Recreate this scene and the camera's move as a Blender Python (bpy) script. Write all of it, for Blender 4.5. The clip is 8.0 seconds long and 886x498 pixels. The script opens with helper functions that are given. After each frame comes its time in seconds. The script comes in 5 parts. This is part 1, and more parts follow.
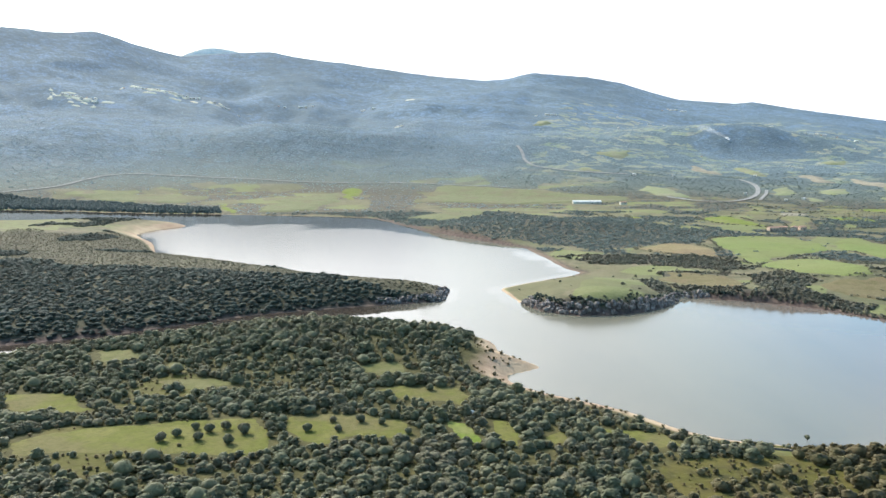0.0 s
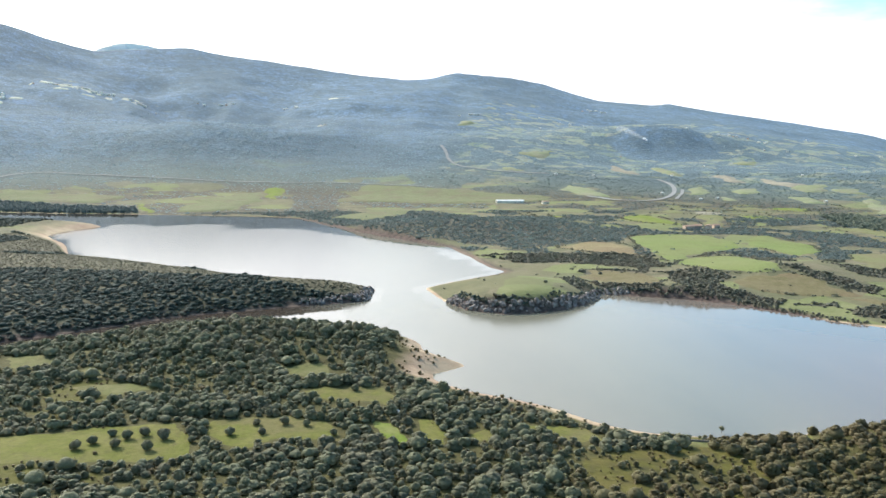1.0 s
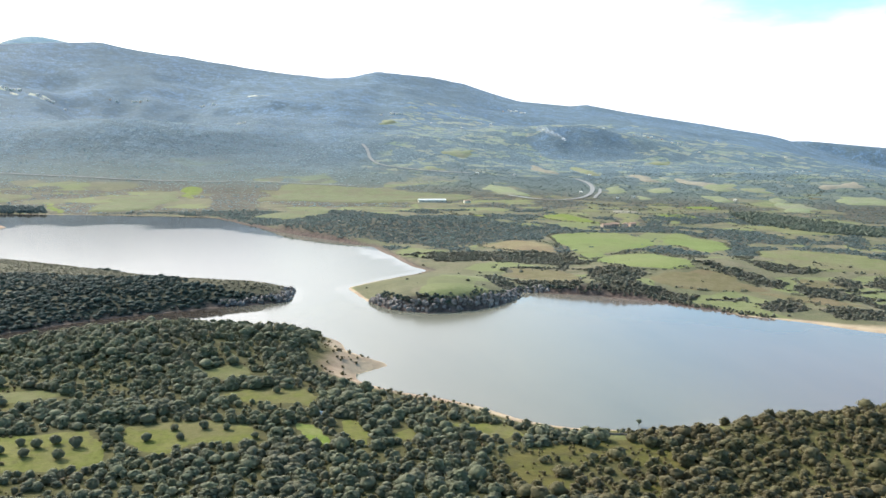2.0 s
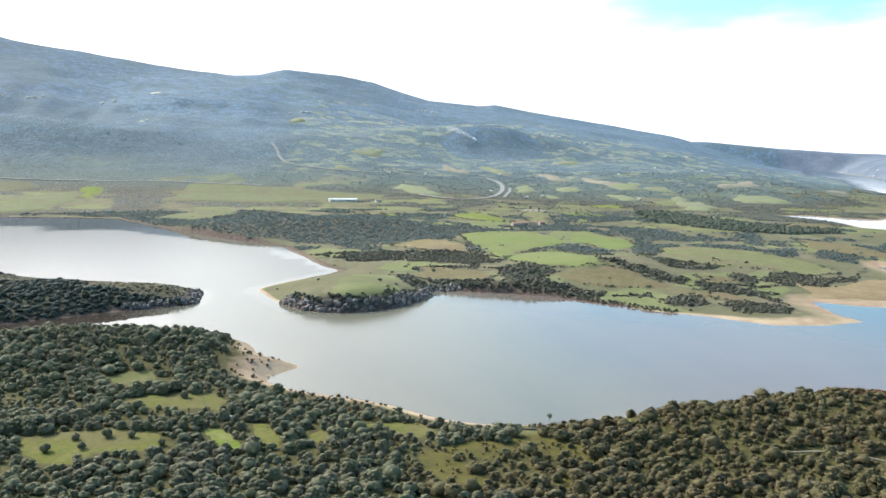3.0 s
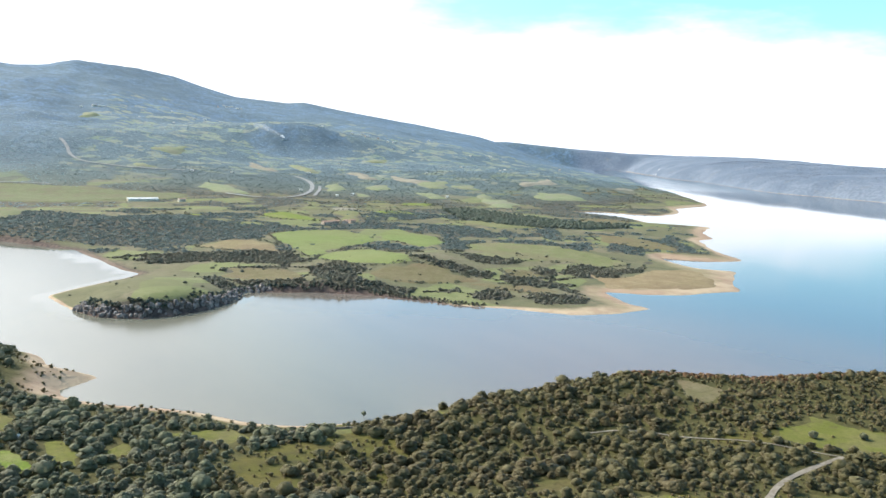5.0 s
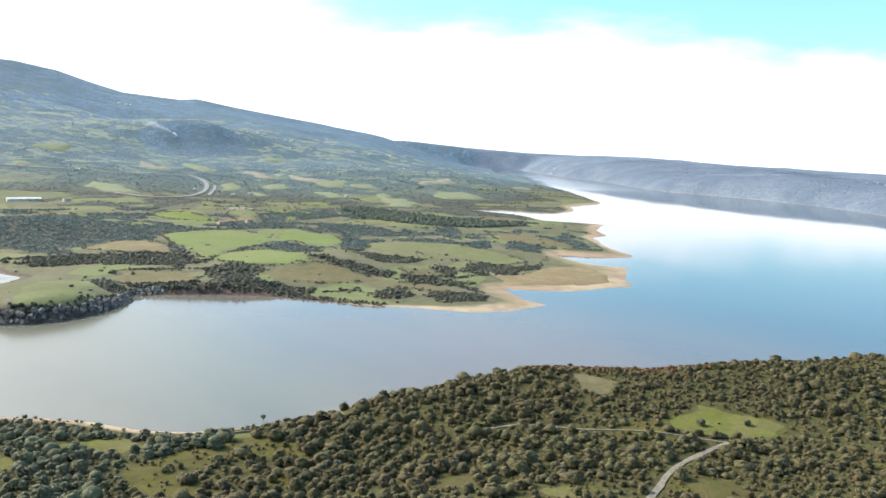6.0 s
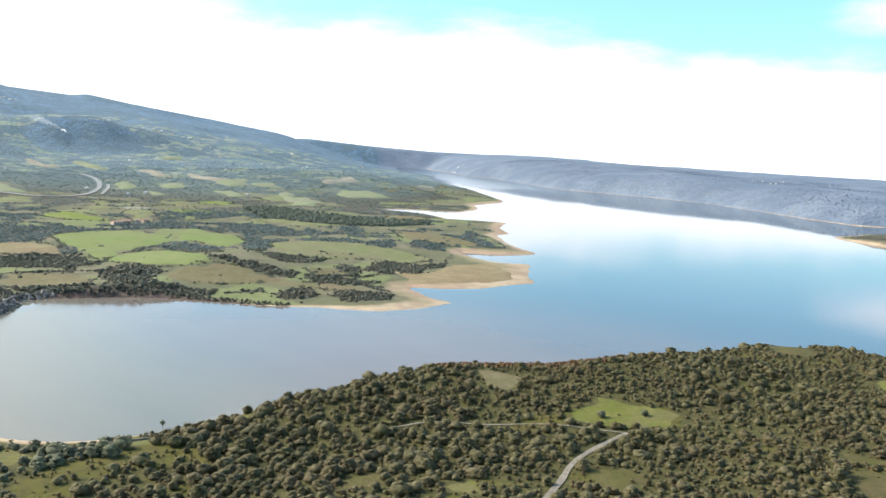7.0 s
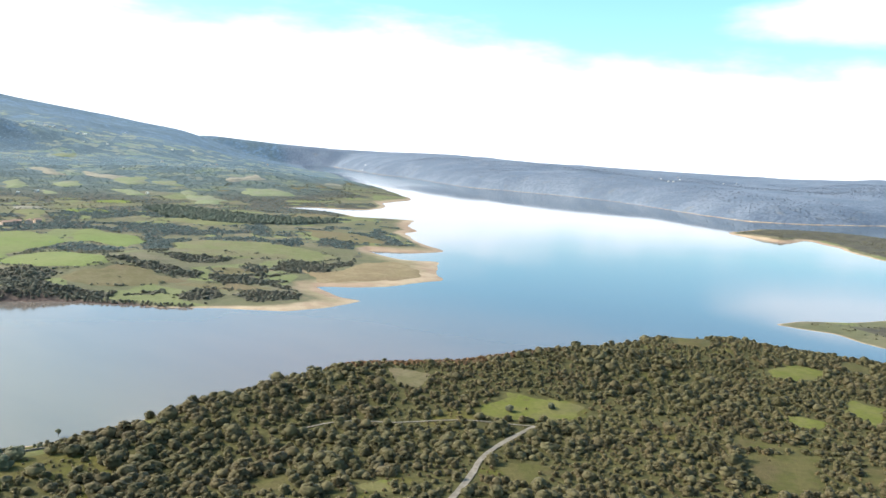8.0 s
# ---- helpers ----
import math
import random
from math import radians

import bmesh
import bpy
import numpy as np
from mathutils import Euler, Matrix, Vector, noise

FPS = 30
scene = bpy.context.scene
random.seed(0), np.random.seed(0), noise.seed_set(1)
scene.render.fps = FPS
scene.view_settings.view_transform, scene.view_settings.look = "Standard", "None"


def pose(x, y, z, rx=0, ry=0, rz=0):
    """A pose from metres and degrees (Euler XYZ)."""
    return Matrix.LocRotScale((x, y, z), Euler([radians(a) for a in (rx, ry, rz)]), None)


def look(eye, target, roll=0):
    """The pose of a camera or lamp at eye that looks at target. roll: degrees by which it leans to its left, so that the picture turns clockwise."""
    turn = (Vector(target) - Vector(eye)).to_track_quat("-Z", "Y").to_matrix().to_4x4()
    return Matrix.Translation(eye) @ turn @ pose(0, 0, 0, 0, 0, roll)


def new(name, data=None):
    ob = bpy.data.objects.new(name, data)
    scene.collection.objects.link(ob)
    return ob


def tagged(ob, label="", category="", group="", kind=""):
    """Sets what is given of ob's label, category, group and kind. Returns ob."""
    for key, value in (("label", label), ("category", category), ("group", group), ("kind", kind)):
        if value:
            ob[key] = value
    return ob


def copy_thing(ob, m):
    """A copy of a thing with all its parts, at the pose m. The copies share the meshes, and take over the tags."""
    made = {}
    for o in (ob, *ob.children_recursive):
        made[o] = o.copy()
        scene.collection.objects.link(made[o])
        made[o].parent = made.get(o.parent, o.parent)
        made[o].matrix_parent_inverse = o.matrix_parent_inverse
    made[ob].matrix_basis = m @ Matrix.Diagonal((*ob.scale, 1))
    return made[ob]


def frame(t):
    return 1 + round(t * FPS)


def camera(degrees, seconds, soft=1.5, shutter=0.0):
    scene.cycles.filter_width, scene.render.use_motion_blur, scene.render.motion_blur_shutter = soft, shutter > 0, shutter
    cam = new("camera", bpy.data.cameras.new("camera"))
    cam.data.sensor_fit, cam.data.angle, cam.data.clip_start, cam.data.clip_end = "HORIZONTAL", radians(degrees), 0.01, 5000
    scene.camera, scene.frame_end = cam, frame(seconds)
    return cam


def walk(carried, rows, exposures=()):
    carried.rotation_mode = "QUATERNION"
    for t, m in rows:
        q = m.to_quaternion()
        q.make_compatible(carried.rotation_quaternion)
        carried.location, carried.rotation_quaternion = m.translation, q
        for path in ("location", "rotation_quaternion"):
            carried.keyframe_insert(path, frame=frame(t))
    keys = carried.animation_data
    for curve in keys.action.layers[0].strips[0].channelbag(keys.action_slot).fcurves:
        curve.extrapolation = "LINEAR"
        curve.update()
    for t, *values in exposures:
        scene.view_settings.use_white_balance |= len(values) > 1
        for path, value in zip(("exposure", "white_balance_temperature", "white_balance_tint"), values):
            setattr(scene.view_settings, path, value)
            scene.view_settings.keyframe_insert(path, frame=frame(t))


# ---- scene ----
cam = camera(55.9, 8.0, soft=1.5)
# the eye hangs still, 110 m over the lake, and turns: seconds, yaw, pitch, roll
EYE = (0.0, 0.0, 110.0)
ROWS = [
    (0, 0, -7.432, 0.275),
    (0.5, -2.372, -7.44, 0.413),
    (1, -5.21, -7.43, 0.594),
    (2.5, -13.474, -7.401, 1.053),
    (3, -16.659, -7.358, 1.187),
    (3.5, -19.625, -7.306, 1.371),
    (4, -23.162, -7.248, 1.546),
    (4.5, -26.29, -7.197, 1.669),
    (6, -36.565, -6.979, 2.059),
    (6.5, -39.641, -6.913, 2.181),
    (7, -43.135, -6.824, 2.325),
    (7.5, -46.123, -6.767, 2.4),
    (8, -49.457, -6.707, 2.532),
    ]
walk(cam, [(t, pose(*EYE, 90 + pitch, 0, yaw) @ pose(0, 0, 0, 0, 0, roll)) for t, yaw, pitch, roll in ROWS])

# ---- sky and sun ----
SUN_BEARING, SUN_RISE = -38.0, 36.0  # degrees to the right of the first view, and above the horizon
scene.view_settings.exposure = 0.93
world = bpy.data.worlds.new("sky")
scene.world = world
world.use_nodes = True
wn, wl = world.node_tree.nodes, world.node_tree.links
wn.clear()
sky = wn.new("ShaderNodeTexSky")
sky.sky_type, sky.sun_disc = "NISHITA", False
sky.sun_elevation, sky.sun_rotation = radians(SUN_RISE), radians(SUN_BEARING)
sky.air_density, sky.dust_density, sky.ozone_density = 1.0, 1.2, 1.4
coord = wn.new("ShaderNodeTexCoord")
# a bright veil of cloud: streaky noise, thick round the sun and thinning away from it
streak = wn.new("ShaderNodeMapping")
streak.inputs["Scale"].default_value = (1.0, 1.0, 3.2)
wl.new(coord.outputs["Generated"], streak.inputs["Vector"])
puffs = wn.new("ShaderNodeTexNoise")
puffs.inputs["Scale"].default_value, puffs.inputs["Detail"].default_value, puffs.inputs["Roughness"].default_value = 2.6, 7.0, 0.55
wl.new(streak.outputs["Vector"], puffs.inputs["Vector"])


def blend(how, a, b, c=0.0):
    n = wn.new("ShaderNodeMath")
    n.operation = how
    for slot, v in zip(n.inputs, (a, b, c)):
        if hasattr(v, "is_linked"):
            wl.new(v, slot)
        else:
            slot.default_value = v
    return n.outputs["Value"]


def along(bearing, rise):
    n = wn.new("ShaderNodeVectorMath")
    n.operation = "DOT_PRODUCT"
    wl.new(coord.outputs["Generated"], n.inputs[0])
    n.inputs[1].default_value = (math.sin(radians(bearing)) * math.cos(radians(rise)), math.cos(radians(bearing)) * math.cos(radians(rise)), math.sin(radians(rise)))
    return n.outputs["Value"]


def soft_step(v, low, high):
    n = wn.new("ShaderNodeMapRange")
    n.interpolation_type = "SMOOTHSTEP"
    n.inputs["From Min"].default_value, n.inputs["From Max"].default_value = low, high
    wl.new(v, n.inputs["Value"])
    return n.outputs["Result"]


wisps = blend("MULTIPLY_ADD", puffs.outputs["Fac"], 0.9, -0.45)
low_bank = blend("ADD", blend("MULTIPLY_ADD", along(0, 90), -8.0, along(-15, 0)), blend("MULTIPLY", wisps, 2.2))
sun_veil = blend("ADD", along(-28, 22), blend("MULTIPLY", wisps, 0.6))
loose = blend("MULTIPLY", soft_step(puffs.outputs["Fac"], 0.57, 0.68), 0.9)
veil = blend("MAXIMUM", blend("MAXIMUM", soft_step(low_bank, -0.85, -0.35), soft_step(sun_veil, 0.60, 0.84)), loose)
# a long cloud low in the east
level = blend("SUBTRACT", along(0, 90), 0.158)
east_bank = blend("ADD", blend("MULTIPLY_ADD", blend("MULTIPLY", level, level), -42.0, along(82, 9)), blend("MULTIPLY", wisps, 0.16))
veil = blend("MAXIMUM", veil, blend("MULTIPLY", soft_step(east_bank, 0.945, 0.985), 0.78))
clear = wn.new("ShaderNodeVectorMath")
clear.operation = "MULTIPLY"
clear.inputs[1].default_value = (0.098, 0.142, 0.152)
wl.new(sky.outputs["Color"], clear.inputs[0])
cover = wn.new("ShaderNodeMix")
cover.data_type = "RGBA"
wl.new(veil, cover.inputs["Factor"])
wl.new(clear.outputs["Vector"], cover.inputs["A"])
glow = wn.new("ShaderNodeMix")
glow.data_type = "RGBA"
wl.new(soft_step(along(SUN_BEARING, SUN_RISE), 0.64, 1.0), glow.inputs["Factor"])
glow.inputs["A"].default_value, glow.inputs["B"].default_value = (0.83, 0.885, 0.965, 1), (3.1, 3.1, 3.0, 1)
wl.new(glow.outputs["Result"], cover.inputs["B"])
back = wn.new("ShaderNodeBackground")
wl.new(cover.outputs["Result"], back.inputs["Color"])
out = wn.new("ShaderNodeOutputWorld")
wl.new(back.outputs["Background"], out.inputs["Surface"])

sun_lamp = bpy.data.lights.new("sun", "SUN")
sun_lamp.energy, sun_lamp.angle, sun_lamp.color = 2.7, radians(0.6), (1.0, 0.94, 0.84)
sun = new("sun", sun_lamp)
a, e = radians(SUN_BEARING), radians(SUN_RISE)
sun.matrix_world = look((0, 0, 400), (-math.sin(a) * math.cos(e) * 100, -math.cos(a) * math.cos(e) * 100, 400 - math.sin(e) * 100))

from mathutils.geometry import delaunay_2d_cdt

# ---- land: outlines of the shores, relief ----
# shores in metres, x to the east of the first view, y ahead
NORTH = [(-5200, 900), (-1400, 1300), (-682, 1282), (-588, 1267), (-448, 1235), (-303, 1224), (-150, 1195), (-104, 1180),
         (-46, 1059), (10, 960), (53, 897), (85, 851), (96, 777), (108, 715), (117, 693), (100, 672), (69, 644), (42, 614),
         (47, 591), (54, 554), (66, 531), (88, 518), (110, 522), (135, 535), (155, 554), (169, 577), (182, 581), (200, 573),
         (227, 562), (247, 547), (262, 525), (279, 503), (292, 486), (322, 462), (333, 445), (348, 429), (378, 423), (416, 427),
         (411, 448), (421, 474), (427, 494)]
EAST = [(447, 473), (476, 462), (541, 457), (567, 495), (624, 537), (602, 566), (609, 609), (623, 642), (636, 613), (651, 598),
        (694, 589), (722, 648), (755, 700), (795, 746), (832, 756), (881, 824), (955, 877), (938, 921), (909, 960), (940, 1058),
        (914, 1157), (970, 1150), (992, 1103), (1035, 1055), (1130, 1108), (1191, 1186), (1347, 1239), (1478, 1421),
        (1668, 1727), (1998, 2176), (2264, 2563), (2300, 2720), (2620, 3130), (2930, 3540), (3010, 3640), (3300, 3900), (4200, 5000), (3000, 5600), (-5200, 5600)]
FAR = [(3400, 3820), (3110, 3540), (2760, 2960), (2480, 2500), (2408, 2264), (2173, 1882), (2030, 1641), (2017, 1478), (1988, 1262), (1920, 1081),
       (1820, 918), (1675, 728), (1608, 607), (1650, 520), (1800, 420), (2100, 300), (2600, 100), (2900, -600), (3600, -1800), (5600, -1800), (5600, 4800), (4200, 5000)]
CAPE = [(1293, 518), (1258, 473), (1222, 402), (1308, 397), (1225, 327), (1146, 278), (1118, 247), (1150, 150), (1300, 60), (1700, 80), (1640, 200),
        (1480, 300), (1520, 400), (1500, 470), (1440, 520)]
SPIT = [(587, 196), (586, 176), (588, 155), (573, 134), (567, 120), (575, 60), (700, -40), (900, -60), (860, 40), (740, 110), (645, 158), (616, 186)]
WEST = [(6, 610), (3, 588), (1, 566), (-21, 558), (-50, 549), (-82, 535), (-119, 517), (-161, 483), (-199, 454), (-236, 435), (-330, 400),
        (-520, 420), (-800, 700), (-900, 1050), (-563, 1060), (-496, 1072), (-445, 1090), (-387, 1092), (-324, 1062), (-352, 1005), (-356, 956),
        (-310, 880), (-268, 775), (-192, 732), (-134, 690), (-80, 650), (-32, 622)]
SOUTH = [(-700, 330), (-330, 360), (-250, 385), (-214, 425), (-172, 440), (-142, 452), (-118, 470), (-88, 486), (-54, 486), (-20, 470), (6, 462), (24, 453),
         (27, 446), (29, 425), (35, 416), (48, 398), (38, 389), (30, 384), (31, 372), (44, 355), (64, 341), (76, 331), (92, 308), (108, 297),
         (131, 291), (156, 290), (182, 296), (206, 295), (235, 297), (267, 297), (290, 281), (315, 264), (349, 256), (388, 247), (423, 232),
         (460, 232), (474, 216), (502, 196), (512, 157), (520, 120), (540, 40), (620, -200), (900, -900), (-1500, -1200)]


def chaikin(poly, rounds=1):
    p = np.array(poly, float)
    for _ in range(rounds):
        q = np.roll(p, -1, 0)
        p = np.stack([0.88 * p + 0.12 * q, 0.12 * p + 0.88 * q], 1).reshape(-1, 2)
    return p


def inside_by(poly, x, y):
    """Distance to the outline of poly, positive inside."""
    p = np.asarray(poly, float)
    best, inner = np.full(x.shape, 1e18), np.zeros(x.shape, bool)
    for (ax, ay), (bx, by) in zip(p, np.roll(p, -1, 0)):
        dx, dy = bx - ax, by - ay
        s = np.clip(((x - ax) * dx + (y - ay) * dy) / (dx * dx + dy * dy + 1e-9), 0, 1)
        best = np.minimum(best, (x - ax - s * dx) ** 2 + (y - ay - s * dy) ** 2)
        if ay != by:
            inner ^= ((ay > y) != (by > y)) & (x < ax + (y - ay) * dx / dy)
    return np.where(inner, 1, -1) * np.sqrt(best)


def lattice(ix, iy, seed):
    h = (ix.astype(np.int64) * 374761393 + iy.astype(np.int64) * 668265263 + seed * 1274126177) & 0xFFFFFFFF
    h = ((h ^ (h >> 13)) * 1274126177) & 0xFFFFFFFF
    return ((h ^ (h >> 16)) & 0xFFFF) / 65535.0 * 2 - 1


def smooth_noise(x, y, size, seed=0):
    u, v = x / size, y / size
    ix, iy = np.floor(u), np.floor(v)
    fx, fy = u - ix, v - iy
    fx, fy = fx * fx * (3 - 2 * fx), fy * fy * (3 - 2 * fy)
    a, b = lattice(ix, iy, seed), lattice(ix + 1, iy, seed)
    c, d = lattice(ix, iy + 1, seed), lattice(ix + 1, iy + 1, seed)
    return (a + (b - a) * fx) * (1 - fy) + (c + (d - c) * fx) * fy


def fbm(x, y, size, octaves=4, seed=0):
    z = 0
    for n in range(octaves):
        z = z + smooth_noise(x + 31 * n, y - 17 * n, size / 2**n, seed + n) / 2**n
    return z / 1.6


def ease(a, b, v):
    s = np.clip((v - a) / (b - a), 0, 1)
    return s * s * (3 - 2 * s)


# crest of the mountains by bearing: bearing in degrees, rise of the crest in degrees over the eye's level
CREST = [(-60, 6.0), (-40, 6.8), (-27.4, 6.6), (-24.4, 6.4), (-22.1, 6.6), (-19.5, 5.8), (-17.1, 5.25), (-15.4, 5.45), (-13.6, 5.6), (-11.4, 5.7), (-9.2, 5.3),
         (-7, 5.1), (-4, 4.7), (-1, 4.3), (2.5, 4.0), (4, 4.05), (5.9, 4.5), (9.6, 4.2), (11.8, 3.8), (13.7, 3.2), (15.5, 2.7),
         (19, 2.4), (20, 2.5), (22.3, 2.1), (25.5, 1.6), (27.6, 1.3), (29, 1.05), (33.5, 0.35), (38, 0.0), (42, -0.2), (49.8, -0.3)]
PLATEAU = [(40, -0.2), (49.8, -0.3), (55.6, -0.6), (64.9, -0.8), (71.8, -0.9), (77, -0.75), (100, -0.6)]
# separate rises: land, x, y, reach along x, reach along y, height
RISES = [("north", 108, 592, 50, 44, 9), ("north", 60, 1010, 160, 60, 5), ("north", 330, 640, 90, 60, 9), ("north", 560, 690, 120, 90, 5),
         ("north", 880, 2480, 230, 200, 72), ("north", 150, 1010, 120, 70, 6), ("north", 1180, 1700, 330, 260, 34), ("north", -420, 2250, 420, 260, 60),
         ("north", 1500, 2600, 460, 380, 55), ("north", 330, 2300, 300, 260, 30),
         ("west", -60, 575, 120, 40, 3), ("west", -420, 640, 220, 120, 4), ("south", -62, 420, 110, 55, 10), ("south", 10, 330, 90, 60, 3),
         ("south", 330, 215, 90, 45, 5), ("south", 440, 190, 70, 50, 5), ("south", 150, 230, 60, 40, -3), ("south", 272, 270, 70, 36, 8), ("south", 195, 281, 55, 26, 4.5), ("south", 350, 240, 55, 32, 4), ("cape", 1240, 440, 60, 60, 6), ("far", 2600, 900, 400, 500, 22)]
# bare belts that the low lake leaves: x, y, reach, width in metres
BELTS = [(560, 490, 105, 62), (400, 440, 60, 20), (660, 590, 70, 24), (860, 820, 160, 22), (36, 398, 42, 20), (-340, 1000, 110, 40), (85, 775, 75, 5),
         (50, 350, 40, 8), (95, 305, 40, 2), (30, 640, 40, 4), (300, 262, 40, 9), (484, 218, 26, 14), (640, 110, 130, 2), (1240, 1200, 200, 26), (1270, 380, 260, 9),
         (470, 474, 60, 20), (72, 334, 34, 7), (100, 302, 26, 2)]
SHORES = dict(north=chaikin(NORTH + EAST), far=chaikin(FAR), cape=chaikin(CAPE), spit=chaikin(SPIT), west=chaikin(WEST), south=chaikin(SOUTH))
# foot of the shore: height of the bank, its reach, slope of the land behind, highest land
BANKS = dict(north=(2.2, 16, 0.016, 26), far=(6, 60, 0.075, 70), cape=(2, 20, 0.02, 10), spit=(1.6, 14, 0.02, 6), west=(11, 26, 0.02, 7), south=(4.5, 22, 0.02, 5))


def land(x, y):
    """Height of the ground, distance to the water (positive on land), share of mountain, and the masks of each land."""
    x, y = np.asarray(x, float), np.asarray(y, float)
    r, bearing = np.hypot(x, y), np.degrees(np.arctan2(x, y))
    rough = fbm(x, y, 34, 3, 5) * np.clip(r / 160, 1.2, 9)
    z, shore, masks = np.full(x.shape, -40.0), np.full(x.shape, -1e9), {}
    mountain = np.zeros(x.shape)
    for name, poly in SHORES.items():
        d = inside_by(poly, x, y)
        d = d + rough * (0.3 if name in ("west", "south") else 0.7) * ease(-60, 0, d)
        bank, reach, slope, top = BANKS[name]
        q = np.maximum(d, 0)
        if name == "north":
            bank = bank + 8.0 * np.exp(-(((x - 105) / 58) ** 2 + ((y - 535) / 34) ** 2)) + 4 * np.exp(-(((x - 20) / 90) ** 2 + ((y - 940) / 90) ** 2))
            bank = bank + 5 * np.exp(-(((x - 225) / 45) ** 2 + ((y - 575) / 30) ** 2))
            reach = np.where(bank > 4, 6, 16)
        h = bank * (1 - np.exp(-q / reach)) + np.minimum(slope * q, top) + fbm(x, y, 120, 4, 11) * 2.2 * ease(5, 90, q)
        for owner, cx, cy, rx, ry, rise in RISES:
            if owner == name:
                h = h + rise * np.exp(-(((x - cx) / rx) ** 2 + ((y - cy) / ry) ** 2)) * (1 - np.exp(-q / 14))
        if name == "north":
            foot = np.interp(bearing, [-40, -10, 8, 20, 30, 40, 50], [1560, 1600, 1500, 1450, 1400, 1600, 2300])
            ridge = np.interp(bearing, [-60, -27, -12, 4, 12, 24, 34, 50], [3900, 3900, 4250, 4000, 4300, 4350, 4500, 4600])
            crest = EYE[2] + ridge * np.tan(np.radians(np.interp(bearing, *zip(*CREST))))
            fine = np.arange(-60, 50.1, 0.5)
            table = np.interp(fine, *zip(*CREST))
            bell = np.exp(-((np.arange(-20, 21) * 0.5 / 4.0) ** 2))
            table = np.convolve(np.pad(table, 20, mode="edge"), bell / bell.sum(), "valid")
            soft_crest = EYE[2] + ridge * np.tan(np.radians(np.interp(bearing, fine, table)))
            s = (r - foot) / (ridge - foot)
            sc = np.clip(s, 0, 1)
            up = (0.42 * sc + 0.58 * sc**2) * np.maximum(soft_crest + (crest - soft_crest) * ease(0.72, 1.0, sc) - h, 0)
            folds = fbm(x + 200 * fbm(x, y, 500, 2, 3), y, 640, 5, 21)
            up = up + folds * 72 * sc * (1 - sc**3) + fbm(x, y, 90, 3, 31) * 7 * sc * (1 - sc**4)
            spurs = fbm(bearing * 66 + 240 * fbm(x, y, 700, 2, 8), r * 0.3, 430, 4, 77)
            up = up + spurs * 60 * np.clip((soft_crest - 120) / 380, 0, 1) ** 1.5 * ease(0.22, 0.5, sc) * (1 - sc**5)
            h = h + up * ease(0, np.where(x > 1700, 650, 120), q) - np.maximum(s - 1.03, 0) * 500
            mountain = np.where(d > 0, np.maximum(mountain, sc), mountain)
        if name == "far":
            ridge = 4650
            sc = np.clip((r - 1500) / (ridge - 1500), 0, 1)
            crest = EYE[2] + ridge * np.tan(np.radians(np.interp(bearing, *zip(*PLATEAU))))
            bluff = np.minimum(56, crest) * (1 + 0.18 * fbm(x, y, 260, 3, 27))
            goal = bluff * (1 - np.exp(-q / 85)) + np.maximum(crest - bluff, 0) * ease(0.3, 1.0, sc) * (1 - np.exp(-q / 170))
            h = bank * (1 - np.exp(-q / reach)) + goal + fbm(x, y, 380, 4, 17) * 17 * ease(20, 300, q) * (1 - sc**4)
            h = h - np.maximum(r - ridge, 0) * 0.35
            mountain = np.where(d > 0, np.maximum(mountain, 0.55 + 0.4 * sc), mountain)
        h = np.where(d > 0, h, np.maximum(-5 - 25 * ease(1500, 2400, r), (0.16 + 0.55 * ease(1400, 2200, r)) * d))
        masks[name] = d
        z, shore = np.maximum(z, h), np.maximum(shore, d)
    # the upland that closes the far end of the lake
    head = ease(28, 34, bearing) * ease(58, 52, bearing) * ease(4470, 4700, r + 60 * fbm(x, y, 300, 3, 29))
    upland = (EYE[2] + 4760 * np.tan(np.radians(np.interp(bearing, *zip(*CREST)))) - 1.0) * head - np.maximum(r - 4770, 0) * 0.5
    z, shore = np.maximum(z, np.where(head > 0.01, upland, -40)), np.maximum(shore, np.where(head > 0.01, r - 4480, -1e9))
    mountain = np.where(head > 0.01, np.maximum(mountain, 0.9), mountain)
    return z, shore, mountain, masks


def belt_width(x, y):
    w = np.interp(np.hypot(x, y), [1400, 1600, 2400, 3000], [3.0, 1.0, 0.5, 0.3]) * np.where((x < 0) & (y < 640), 0.3, 1.0) * np.where((x > 115) & (y < 330), 0.12, 1.0) * np.where((x < 130) & (y > 540), 0.5, 1.0)
    for cx, cy, rad, wide in BELTS:
        w = w + wide * np.exp(-((x - cx) ** 2 + (y - cy) ** 2) / rad**2)
    return w


def rocky(x, y, shore):
    """Bare rock of the steep banks."""
    front = ease(1.15, 0.8, np.hypot((x - 105) / 66, (y - 530) / 40)) + ease(1.1, 0.8, np.hypot((x + 15) / 40, (y - 575) / 30)) + 0.8 * ease(1.1, 0.8, np.hypot((x + 230) / 70, (y - 440) / 40))
    front = front + 0.9 * ease(20, -20, x) * ease(690, 650, y + 0.25 * x) + 1.0 * ease(1.1, 0.8, np.hypot((x + 10) / 170, (y - 1000) / 230)) * ease(95, 70, x)
    front = front + 0.75 * ease(1.1, 0.8, np.hypot((x - 92) / 50, (y - 760) / 110))
    front = front + 1.0 * ease(165, 185, x) * ease(300, 280, x) * ease(480, 500, y) * ease(640, 610, y)
    return np.clip(front, 0, 1) * ease(10, 5, shore)


